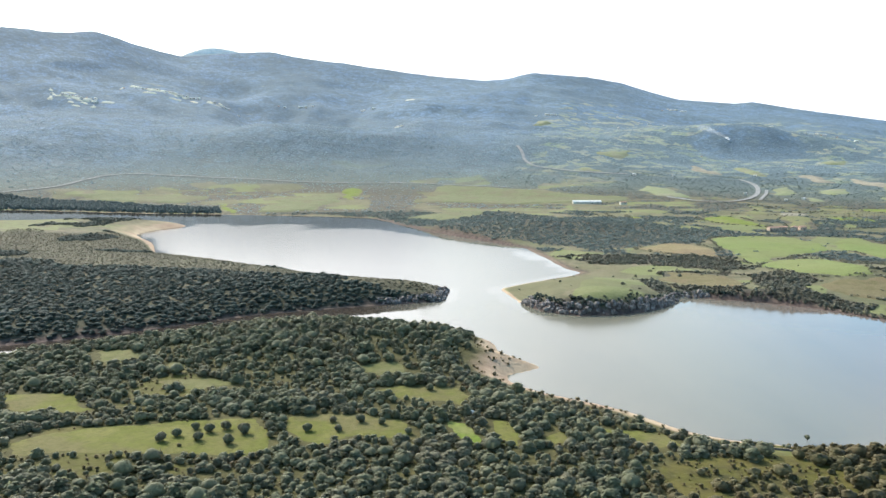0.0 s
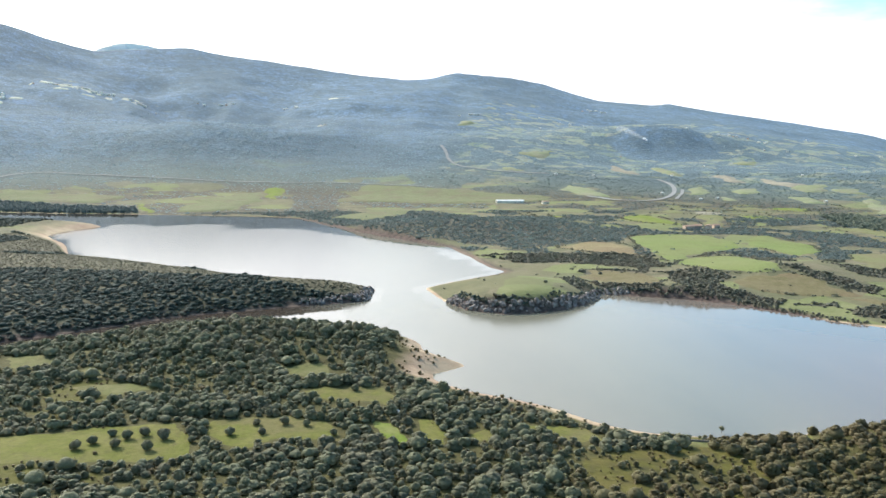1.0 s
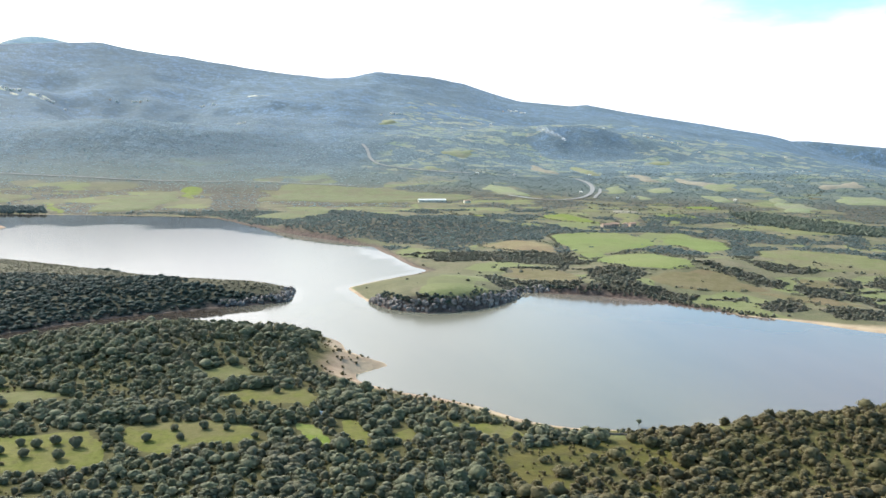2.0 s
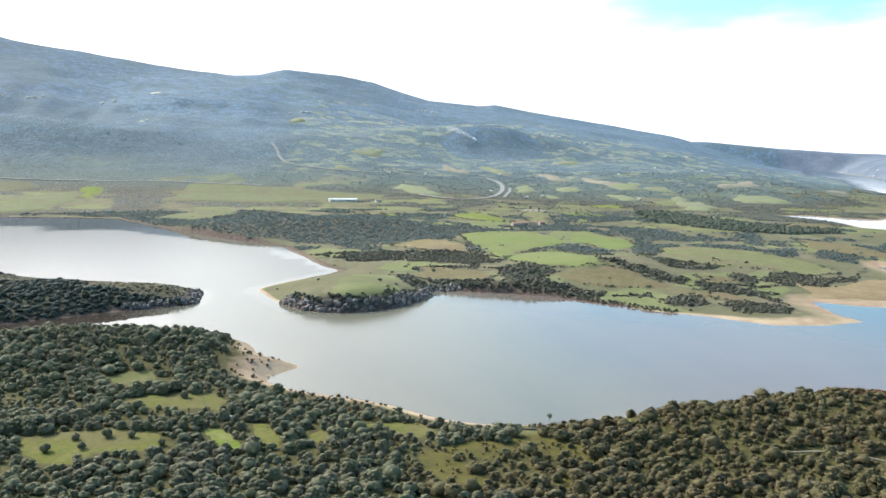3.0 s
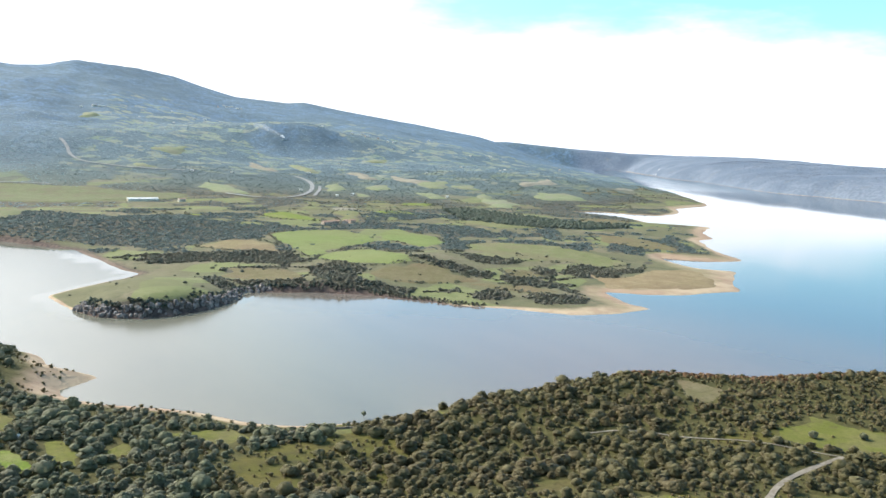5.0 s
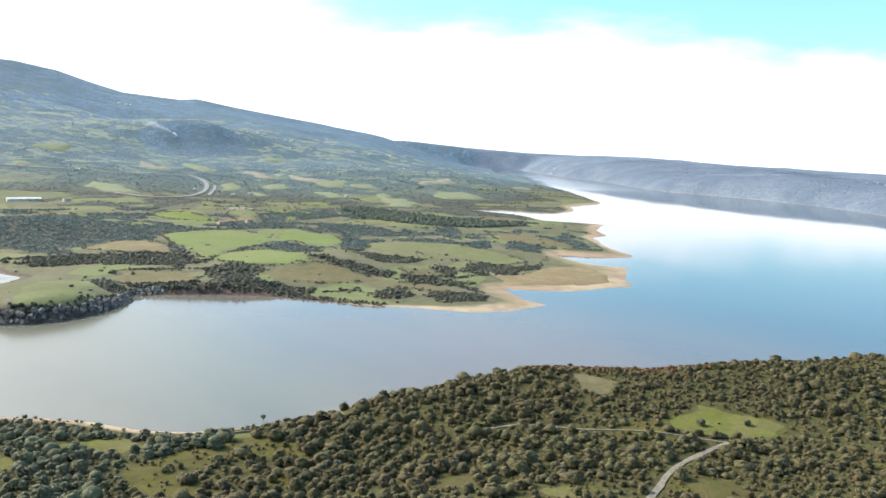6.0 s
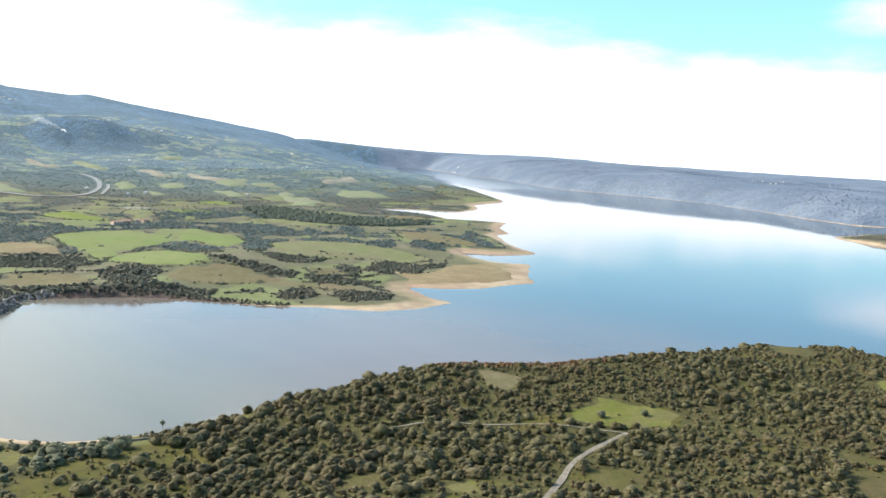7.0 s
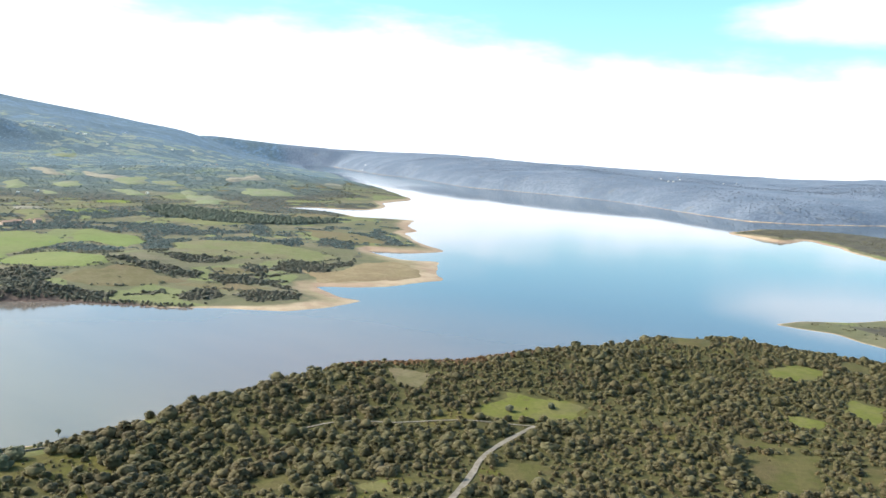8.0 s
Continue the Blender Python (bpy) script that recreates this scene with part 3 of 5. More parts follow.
def ground_material():
    m = Nodes("open_ground", 0.95)
    tinted_sheen(m, 0.0)
    shore, hill, side = m.attr("shore"), m.attr("mountain"), m.attr("north")
    low = m.mix(m.step(m.noise(26, 5), 0.42, 0.6), (0.076, 0.072, 0.012), (0.096, 0.082, 0.019))
    low = m.mix(m.step(m.noise(6, 4), 0.45, 0.7, 0, 0.7), low, (0.058, 0.048, 0.018))
    plain = m.mix(m.step(m.noise(60, 5), 0.4, 0.62), (0.112, 0.112, 0.056), (0.162, 0.138, 0.084))
    plain = m.mix(m.step(m.noise(17, 5), 0.47, 0.6, 0, 0.75), plain, (0.080, 0.082, 0.042))
    plain = m.mix(m.step(m.noise(3.5, 4, 0.65), 0.48, 0.7, 0, 0.6), plain, (0.078, 0.074, 0.034))
    _, strip = m.cells(46.0)
    tone = m.tree.nodes.new("ShaderNodeSeparateColor")
    m.tree.links.new(strip, tone.inputs["Color"])
    plain = m.mix(m.step(tone.outputs["Blue"], 0.35, 0.75, 0.0, 0.55), plain, (0.125, 0.118, 0.058))
    plain = m.mix(m.step(tone.outputs["Red"], 0.66, 0.74, 0.0, 0.5), plain, (0.165, 0.195, 0.062))
    base = m.mix(m.step(side, 0.4, 0.6), low, plain)
    litter = m.mix(m.step(m.noise(4, 4), 0.4, 0.65), (0.054, 0.050, 0.016), (0.080, 0.072, 0.024))
    litter = m.mix(m.step(side, 0.4, 0.6), litter, m.mix(m.step(m.noise(16, 4), 0.42, 0.6), (0.056, 0.051, 0.038), (0.086, 0.077, 0.052)))
    litter = m.mix(m.attr("west"), litter, m.mix(m.step(m.noise(7, 4), 0.4, 0.62), (0.062, 0.056, 0.032), (0.105, 0.094, 0.054)))
    litter = m.mix(m.step(hill, 0.0, 0.08), litter, (0.085, 0.105, 0.085))
    base = m.mix(m.step(m.math("ADD", m.attr("wooded"), m.math("MULTIPLY", m.noise(9, 4), 0.5)), 0.55, 0.85, 0.0, 0.92), base, litter)
    # scrub and rock of the mountain side, blued for haze, and small pastures
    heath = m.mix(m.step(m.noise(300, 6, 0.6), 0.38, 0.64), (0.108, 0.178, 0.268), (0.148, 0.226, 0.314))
    hazy_copse = m.mix(m.step(m.noise(200, 6, 0.6), 0.38, 0.64), (0.102, 0.148, 0.160), (0.142, 0.190, 0.202))
    # haze in the colour: the slope turns bluer with its share of mountain
    scrub = m.mix(m.step(m.math("ADD", m.math("SUBTRACT", hill, m.math("MULTIPLY", m.attr("plots"), 0.5)), m.math("MULTIPLY", m.noise(500, 4), 0.3)), 0.16, 0.6), hazy_copse, heath)
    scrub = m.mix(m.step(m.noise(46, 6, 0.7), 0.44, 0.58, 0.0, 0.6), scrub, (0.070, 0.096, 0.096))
    # cell edges darkened: the shade between crowns is put into the colour
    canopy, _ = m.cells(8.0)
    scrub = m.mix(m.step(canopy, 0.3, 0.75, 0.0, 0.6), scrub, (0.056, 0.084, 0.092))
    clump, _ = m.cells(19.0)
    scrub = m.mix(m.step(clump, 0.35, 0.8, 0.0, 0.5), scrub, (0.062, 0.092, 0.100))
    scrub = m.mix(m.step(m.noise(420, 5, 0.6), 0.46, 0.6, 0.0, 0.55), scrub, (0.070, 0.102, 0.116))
    scrub = m.mix(m.step(m.noise(34, 5, 0.7), 0.57, 0.68, 0.0, 0.4), scrub, (0.20, 0.235, 0.215))
    # the plateau across the lake is darker wood, its blue tone painted for haze
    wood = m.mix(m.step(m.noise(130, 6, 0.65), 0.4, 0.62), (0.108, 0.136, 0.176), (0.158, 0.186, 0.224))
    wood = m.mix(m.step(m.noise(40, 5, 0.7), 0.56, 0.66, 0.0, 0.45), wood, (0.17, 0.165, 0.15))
    # crown gaps darkened here too, shade painted into the wood
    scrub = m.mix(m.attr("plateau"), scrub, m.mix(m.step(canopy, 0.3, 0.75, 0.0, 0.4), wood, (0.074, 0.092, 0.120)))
    _, plot = m.cells(36.0)
    split = m.tree.nodes.new("ShaderNodeSeparateColor")
    m.tree.links.new(plot, split.inputs["Color"])
    glade = m.math("MULTIPLY", m.step(split.outputs["Red"], 0.60, 0.64), m.step(m.math("ADD", m.attr("plots"), m.math("MULTIPLY", m.noise(330, 4), 1.3)), 0.86, 1.0))
    glade = m.math("MULTIPLY", glade, m.step(m.noise(24, 5, 0.65), 0.42, 0.50))
    glade = m.math("MULTIPLY", glade, m.math("SUBTRACT", 1.0, m.attr("plateau")))
    scrub = m.mix(glade, scrub, m.mix(split.outputs["Green"], (0.160, 0.200, 0.132), (0.225, 0.228, 0.168)))
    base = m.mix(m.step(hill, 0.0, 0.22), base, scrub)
    # bare belt that the low lake leaves
    wobble = m.math("SUBTRACT", m.math("DIVIDE", shore, m.attr("belt")), m.math("MULTIPLY", m.noise(22, 4), 0.9))
    belt = m.mix(m.step(m.noise(14, 5, 0.6), 0.4, 0.62), (0.41, 0.315, 0.205), (0.32, 0.232, 0.152))
    belt = m.mix(m.step(m.noise(120, 3), 0.46, 0.58, 0, 0.45), belt, (0.235, 0.140, 0.095))
    belt = m.mix(m.math("MULTIPLY", m.step(wobble, -0.3, 0.05, 0.0, 0.85), m.step(m.attr("belt"), 22, 32)), belt, m.mix(m.step(m.noise(9, 4), 0.4, 0.65), (0.235, 0.200, 0.112), (0.190, 0.158, 0.088)))
    base = m.mix(m.step(wobble, 0.0, 0.6, 1.0, 0.0), base, belt)
    cliff = m.mix(m.step(m.noise(3.0, 5, 0.65, (1, 1, 0.25)), 0.38, 0.62), (0.046, 0.031, 0.025), (0.122, 0.086, 0.068))
    base = m.mix(m.attr("rocky"), base, cliff)
    # blue sheen on the hills alone, in place of haze
    m.put(m.bsdf.inputs["Sheen Weight"], m.step(hill, 0.0, 0.3, 0.0, 0.06))
    rough = m.math("ADD", m.math("MULTIPLY", m.noise(3.0, 5), 0.6), m.math("MULTIPLY", canopy, m.step(hill, 0.0, 0.15, 0.0, -1.6)))
    m.bump(rough, 1.0)
    return m.colour(base)


def foliage(name, dark, light, dull, size=1.0, thin=0.3):
    """Leaves: some light passes through them."""
    m = Nodes(name, 0.7)
    tinted_sheen(m, 0.05, (0.85, 0.92, 1.0, 1))
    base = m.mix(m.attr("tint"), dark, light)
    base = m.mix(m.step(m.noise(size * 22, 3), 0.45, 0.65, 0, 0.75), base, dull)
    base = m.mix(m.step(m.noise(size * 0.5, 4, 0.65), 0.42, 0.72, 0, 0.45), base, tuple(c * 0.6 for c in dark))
    m.bump(m.noise(0.7, 3, 0.6), 0.18 if size <= 1.0 else 0.05)
    mat = m.colour(base)
    through_light = m.tree.nodes.new("ShaderNodeBsdfTranslucent")
    m.tree.links.new(base, through_light.inputs["Color"])
    both = m.tree.nodes.new("ShaderNodeMixShader")
    both.inputs["Fac"].default_value = thin
    m.tree.links.new(m.bsdf.outputs["BSDF"], both.inputs[1])
    m.tree.links.new(through_light.outputs["BSDF"], both.inputs[2])
    m.tree.links.new(both.outputs["Shader"], m.tree.nodes["Material Output"].inputs["Surface"])
    return mat


LEAVES = foliage("oak_leaves", (0.13, 0.14, 0.078), (0.275, 0.278, 0.164), (0.208, 0.19, 0.12), 1.0, 0.45)
WOOD_LEAVES = foliage("wood_leaves", (0.07, 0.094, 0.074), (0.118, 0.148, 0.118), (0.098, 0.116, 0.09), 1.0, 0.5)
# far shrubs get a bluer, paler leaf colour that imitates haze
HAZY_FAR_LEAVES = foliage("hazy_far_leaves", (0.1, 0.132, 0.122), (0.178, 0.218, 0.198), (0.14, 0.174, 0.158), 2.0, 0.5)
# hillside leaves: pale blue of the haze painted into the colour
HAZY_HILL_LEAVES = foliage("hazy_hill_leaves", (0.215, 0.29, 0.32), (0.31, 0.39, 0.41), (0.26, 0.335, 0.355), 4.0, 0.6)
OLIVE_LEAVES = foliage("olive_leaves", (0.112, 0.098, 0.04), (0.236, 0.208, 0.104), (0.182, 0.142, 0.072), 1.0, 0.45)
HEATH = foliage("heath", (0.12, 0.11, 0.062), (0.16, 0.146, 0.086), (0.138, 0.122, 0.07), 2.0)
UNDERGROWTH = foliage("undergrowth", (0.092, 0.076, 0.028), (0.172, 0.14, 0.058), (0.15, 0.104, 0.048))
# blue of the haze over the lake put into the leaf colour
HAZY_PLATEAU_LEAVES = foliage("hazy_plateau_leaves", (0.110, 0.128, 0.160), (0.180, 0.200, 0.236), (0.145, 0.160, 0.188), 4.0, 0.5)
# lighter leaves for the plain, lifted in colour to pass for haze
PLAIN_LEAVES = foliage("plain_leaves", (0.116, 0.126, 0.088), (0.245, 0.24, 0.172), (0.198, 0.178, 0.126), 1.0, 0.45)
PINE_LEAVES = foliage("pine_leaves", (0.12, 0.15, 0.11), (0.215, 0.24, 0.17), (0.18, 0.19, 0.135), 1.0, 0.45)
RUST = foliage("autumn_shrubs", (0.165, 0.090, 0.044), (0.280, 0.160, 0.078), (0.21, 0.14, 0.07), 1.0, 0.45)
BARK = Nodes("bark")
BARK.bump(BARK.noise(0.2), 0.05)
BARK = BARK.colour(BARK.mix(BARK.noise(0.6), (0.10, 0.075, 0.055), (0.19, 0.16, 0.125)))


def water_material():
    m = Nodes("lake_water", 0.19)
    m.bsdf.inputs["IOR"].default_value, m.bsdf.inputs["Specular IOR Level"].default_value = 1.333, 0.5
    ripple = m.math("ADD", m.noise(1.6, 3, 0.6), m.math("MULTIPLY", m.noise(40, 2), 1.5))
    m.bump(ripple, 0.02)
    m.tree.links.new(m.step(m.attr("exposed"), 0.0, 1.0, 0.12, 1.0), m.tree.nodes["Bump"].inputs["Strength"])
    m.put(m.bsdf.inputs["Roughness"], m.step(m.attr("exposed"), 0.0, 1.0, 0.045, 0.18))
    # silt hangs in the narrow arm, the open lake is clear
    east = m.tree.nodes.new("ShaderNodeSeparateXYZ")
    m.tree.links.new(m.place(), east.inputs["Vector"])
    body_tone = m.mix(m.step(m.noise(120, 4, 0.55, (1, 0.35, 1)), 0.35, 0.7), (0.152, 0.146, 0.108), (0.126, 0.126, 0.100))
    body_tone = m.mix(m.step(east.outputs["X"], 120, 280), body_tone, m.mix(m.step(m.noise(120, 4, 0.55, (1, 0.35, 1)), 0.35, 0.7), (0.190, 0.146, 0.118), (0.160, 0.130, 0.110)))
    # western channel darkened: the wooded bank's reflection painted into the water colour
    body_tone = m.mix(m.step(east.outputs["X"], -60, 20), (0.050, 0.040, 0.032), body_tone)
    drift = m.math("ADD", east.outputs["X"], m.math("MULTIPLY", m.noise(160, 4), 160.0))
    return m.colour(m.mix(m.step(drift, 360, 620), body_tone, (0.072, 0.092, 0.108)))


def stone(name, light, dark, size=1.0):
    m = Nodes(name, 0.9)
    m.bump(m.noise(size * 0.6, 5), 0.3 * size)
    return m.colour(m.mix(m.step(m.noise(size * 2, 5), 0.35, 0.65), dark, light))


GRAVEL = stone("pale_gravel", (0.235, 0.205, 0.160), (0.165, 0.142, 0.108))
ASPHALT = stone("worn_asphalt", (0.27, 0.268, 0.25), (0.20, 0.20, 0.19), 4.0)
ROCK = stone("shore_rock", (0.29, 0.25, 0.22), (0.10, 0.08, 0.068), 1.4)
# near-white colour of the farthest hill stands in for haze
HAZED_FAR_HILL = stone("hazed_far_hill", (0.92, 0.84, 0.74), (0.84, 0.76, 0.66), 60.0)
STUBBLE = grass("pale_stubble", (0.52, 0.52, 0.38), (0.66, 0.64, 0.50), (0.55, 0.50, 0.38), 12.0)
def vapour(name, least, most):
    m = Nodes(name, 1.0)
    m.colour((0.92, 0.93, 0.95))
    mat = m.mat
    lit = m.tree.nodes.new("ShaderNodeBsdfTranslucent")
    lit.inputs["Color"].default_value = (0.95, 0.95, 0.95, 1)
    half = m.tree.nodes.new("ShaderNodeMixShader")
    half.inputs["Fac"].default_value = 0.6
    m.tree.links.new(m.bsdf.outputs["BSDF"], half.inputs[1])
    m.tree.links.new(lit.outputs["BSDF"], half.inputs[2])
    gap = m.tree.nodes.new("ShaderNodeBsdfTransparent")
    both = m.tree.nodes.new("ShaderNodeMixShader")
    m.put(both.inputs["Fac"], m.step(m.noise(6, 4), 0.35, 0.7, least, most))
    m.tree.links.new(half.outputs["Shader"], both.inputs[1])
    m.tree.links.new(gap.outputs["BSDF"], both.inputs[2])
    m.tree.links.new(both.outputs["Shader"], m.tree.nodes["Material Output"].inputs["Surface"])
    return mat


SMOKE = vapour("smoke", 0.35, 0.7)
THIN_SMOKE = vapour("thin_smoke", 0.86, 0.98)
PLASTER = stone("pale_plaster", (0.74, 0.68, 0.58), (0.58, 0.52, 0.43))
BRICK_WALL = stone("farm_plaster", (0.62, 0.48, 0.36), (0.50, 0.36, 0.27))
ROOF_TILE = stone("clay_roof", (0.40, 0.26, 0.19), (0.30, 0.185, 0.13))
SHEET = stone("pale_roof_sheet", (0.78, 0.76, 0.70), (0.62, 0.60, 0.55))


# ---- meshes ----
def mesh_of(name, verts, faces, material, smooth=False, **values):
    """A mesh from arrays: verts (n, 3), faces (m, 3 or 4), one material, float values per point."""
    me = bpy.data.meshes.new(name)
    verts, faces = np.asarray(verts, np.float32), np.asarray(faces, np.int32)
    n, k = faces.shape
    me.vertices.add(len(verts))
    me.vertices.foreach_set("co", verts.ravel())
    me.loops.add(n * k)
    me.loops.foreach_set("vertex_index", faces.ravel())
    me.polygons.add(n)
    me.polygons.foreach_set("loop_start", np.arange(0, n * k, k, dtype=np.int32))
    me.polygons.foreach_set("use_smooth", np.full(n, smooth))
    for key, v in values.items():
        me.attributes.new(key, "FLOAT", "POINT").data.foreach_set("value", np.asarray(v, np.float32))
    me.materials.append(material)
    me.update(calc_edges=True)
    return me


def part(name, bm, material, parent, label=""):
    """A bmesh or mesh as one object under parent."""
    me = bm
    if isinstance(bm, bmesh.types.BMesh):
        me = bpy.data.meshes.new(name)
        bm.to_mesh(me)
        bm.free()
        me.materials.append(material)
    ob = new(name, me)
    ob.parent = parent
    return tagged(ob, label) if label else ob


# ---- the ground, one sheet ----
bearings = np.radians(np.concatenate([np.arange(-34, 86, 0.28), np.arange(86, 326, 3.0)]))
reach = np.concatenate([[0.05, 15, 30, 45], np.exp(np.linspace(math.log(60), math.log(4880), 446))])
gx, gy = np.outer(reach, np.sin(bearings)), np.outer(reach, np.cos(bearings))
gz, gshore, ghill, gmasks = land(gx, gy)

gb = np.degrees(np.arctan2(gx, gy))
rows, cols = gx.shape
i, j = np.meshgrid(np.arange(rows - 1), np.arange(cols), indexing="ij")
jj = (j + 1) % cols
quads = np.stack([i * cols + j, (i + 1) * cols + j, (i + 1) * cols + jj, i * cols + jj], -1).reshape(-1, 4)[:, ::-1]
points = np.stack([gx, gy, gz], -1).reshape(-1, 3)
flags = dict(shore=gshore.ravel(), mountain=ghill.ravel(), north=(gmasks["south"] < 0).astype(float).ravel(), belt=belt_width(gx, gy).ravel(), wooded=wooded(gx, gy, gmasks, ghill, gshore).ravel(), rocky=rocky(gx, gy, gshore).ravel(),
             plateau=ease(-300, -200, gmasks["far"]).ravel(), west=ease(0, 8, gmasks["west"]).ravel(), plots=(ease(2, 12, gb) * (1 - ease(0.4, 0.85, ghill)) * 0.7 * ease(10, -40, in_woods(gx, gy))).ravel())
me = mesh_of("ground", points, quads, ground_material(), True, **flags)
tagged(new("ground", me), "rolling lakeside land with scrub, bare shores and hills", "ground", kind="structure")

wb, wr = np.radians(np.concatenate([np.arange(-34, 86, 0.8), np.arange(86, 326, 6.0)])), np.exp(np.linspace(math.log(150), math.log(4870), 200))
wx, wy = np.outer(wr, np.sin(wb)), np.outer(wr, np.cos(wb))
rows, cols = wx.shape
i, j = np.meshgrid(np.arange(rows - 1), np.arange(cols), indexing="ij")
jj = (j + 1) % cols
quads = np.stack([i * cols + j, i * cols + jj, (i + 1) * cols + jj, (i + 1) * cols + j], -1).reshape(-1, 4)
_, shore, _, wmasks = land(wx, wy)
sheltered = np.where(wy > 760, np.interp(wx, [-420, -260, -170, -90, 0], [180, 165, 130, 60, 26]), 9) * (1 + 0.25 * fbm(wx, wy, 90, 3, 19))
exposed = ease(0.75, 1.0, -wmasks["north"] / sheltered) * ease(2, 10, -shore) * ease(330, 90, wx) * np.where((wx < -15) & (wy < 640), 0.0, 1.0)
exposed = np.maximum(exposed, 0.3 * ease(60, 160, wx) * ease(420, 300, wx) * ease(10, 60, -shore))
exposed = np.maximum(exposed, 0.32 * ease(380, 800, wx) * ease(450, 900, -wmasks["far"]) * ease(20, 120, -shore))
exposed = np.maximum(exposed, 0.7 * ease(2250, 2700, np.hypot(wx, wy)) * ease(5, 50, -shore))
me = mesh_of("water", np.stack([wx, wy, 0 * wx], -1).reshape(-1, 3), quads, water_material(), True, exposed=exposed.ravel())
tagged(new("water", me), "still muddy lake water that mirrors the bright sky", "lake", kind="structure")


# ---- fields and roads, laid on the ground ----
def drape(outline, step, lift):
    """A closed outline filled with a net of triangles that follows the ground."""
    p = chaikin(outline, 2)
    edge = []
    for a, b in zip(p, np.roll(p, -1, 0)):
        n = max(1, int(np.hypot(*(b - a)) / step))
        edge += [a + (b - a) * k / n for k in range(n)]
    edge = np.array(edge)
    edge = edge + np.stack([smooth_noise(edge[:, 0], edge[:, 1], step * 4, 3), smooth_noise(edge[:, 0], edge[:, 1], step * 4, 4)], 1) * step * 1.3
    lo, hi = edge.min(0), edge.max(0)
    ax, ay = np.meshgrid(np.arange(lo[0], hi[0], step), np.arange(lo[1], hi[1], step))
    ax, ay = ax.ravel(), ay.ravel()
    keep = inside_by(edge, ax, ay) > step * 0.5
    pts = [Vector(q) for q in edge] + [Vector(q) for q in np.stack([ax[keep], ay[keep]], 1)]
    ring = [(k, (k + 1) % len(edge)) for k in range(len(edge))]
    v, _, f, *_ = delaunay_2d_cdt(pts, ring, [list(range(len(edge)))], 1, 1e-4)
    xy = np.array([tuple(q) for q in v])
    rim = np.abs(inside_by(edge, xy[:, 0], xy[:, 1])) < 0.02
    return np.column_stack([xy, ground(xy[:, 0], xy[:, 1]) + np.where(rim, -lift, lift)]), np.array([t for t in f if len(t) == 3])


LOOKS = dict(meadow=(MEADOW, "sunlit green pasture with worn patches"), bright=(BRIGHT, "fresh yellow-green pasture"), dry=(DRY, "pale dry grass clearing among scrub"),
             olive=(OLIVE_GRASS, "olive-brown rough grazing"), grazed=(GRAZED, "grazed yellow-green clearing among the oaks"), grazing=(GRAZING, "pale green grazing land with worn patches"), tan=(TAN, "bleached tan grass on the bare cape"), slope=(SLOPE, "small pale green pasture among hillside scrub"), fallow=(FALLOW, "small pale fallow plot among hillside scrub"), pale=(PALE, "pale yellow-green pasture at the hill's foot"), crop=(CROP, "even bright green sown field"), ploughed=(PLOUGHED, "bare brown fallow field"))
for kind, outline in FIELDS:
    far_off = np.hypot(*np.mean(outline, 0))
    verts, faces = drape(outline, max(1.6, far_off * 0.008), 0.03 + 7e-7 * far_off**2)
    material, label = LOOKS[kind]
    tagged(new("field", mesh_of("field", verts, faces, material, True)), label, "field", kind="structure")


def ribbon(line, width, lift):
    p = np.array(line, float)
    for _ in range(3):
        q = np.stack([0.75 * p[:-1] + 0.25 * p[1:], 0.25 * p[:-1] + 0.75 * p[1:]], 1).reshape(-1, 2)
        p = np.vstack([p[:1], q, p[-1:]])
    fine = [p[0]]
    for a, b in zip(p[:-1], p[1:]):
        n = max(1, int(np.hypot(*(b - a)) / (width * 0.8)))
        fine += [a + (b - a) * (k + 1) / n for k in range(n)]
    p = np.array(fine)
    d = np.gradient(p, axis=0)
    d /= np.linalg.norm(d, axis=1)[:, None] + 1e-9
    side = np.stack([d[:, 1], -d[:, 0]], 1)
    wob = (1 + 0.12 * smooth_noise(p[:, 0], p[:, 1], width * 2, 9))[:, None]
    rows = [p + side * width * s * wob for s in (-0.5, 0.0, 0.5)]
    xy = np.stack(rows, 1).reshape(-1, 2)
    k = np.arange(len(p) - 1)[:, None]
    faces = np.concatenate([np.stack([3 * k + c, 3 * k + c + 1, 3 * k + c + 4, 3 * k + c + 3], -1).reshape(-1, 4) for c in (0, 1)])
    return np.column_stack([xy, ground(xy[:, 0], xy[:, 1]) + lift]), faces


for name, width, line in ROADS:
    near = name.endswith("near")
    verts, faces = ribbon(line, width, 0.3 if near else 1.2)
    me = mesh_of("road", verts, faces, GRAVEL if near else ASPHALT, True)
    tagged(new("road", me), "pale unpaved lane between shrubs" if near else "pale country road winding up the hillside", "road", kind="structure")


# ---- trees ----
def ball(level):
    bm = bmesh.new()
    bmesh.ops.create_icosphere(bm, subdivisions=level, radius=1.0)
    v, f = np.array([q.co[:] for q in bm.verts]), np.array([[q.index for q in t.verts] for t in bm.faces])
    bm.free()
    return v, f


BALLS = {n: ball(n) for n in (1, 2, 3)}
rng = np.random.default_rng(4)


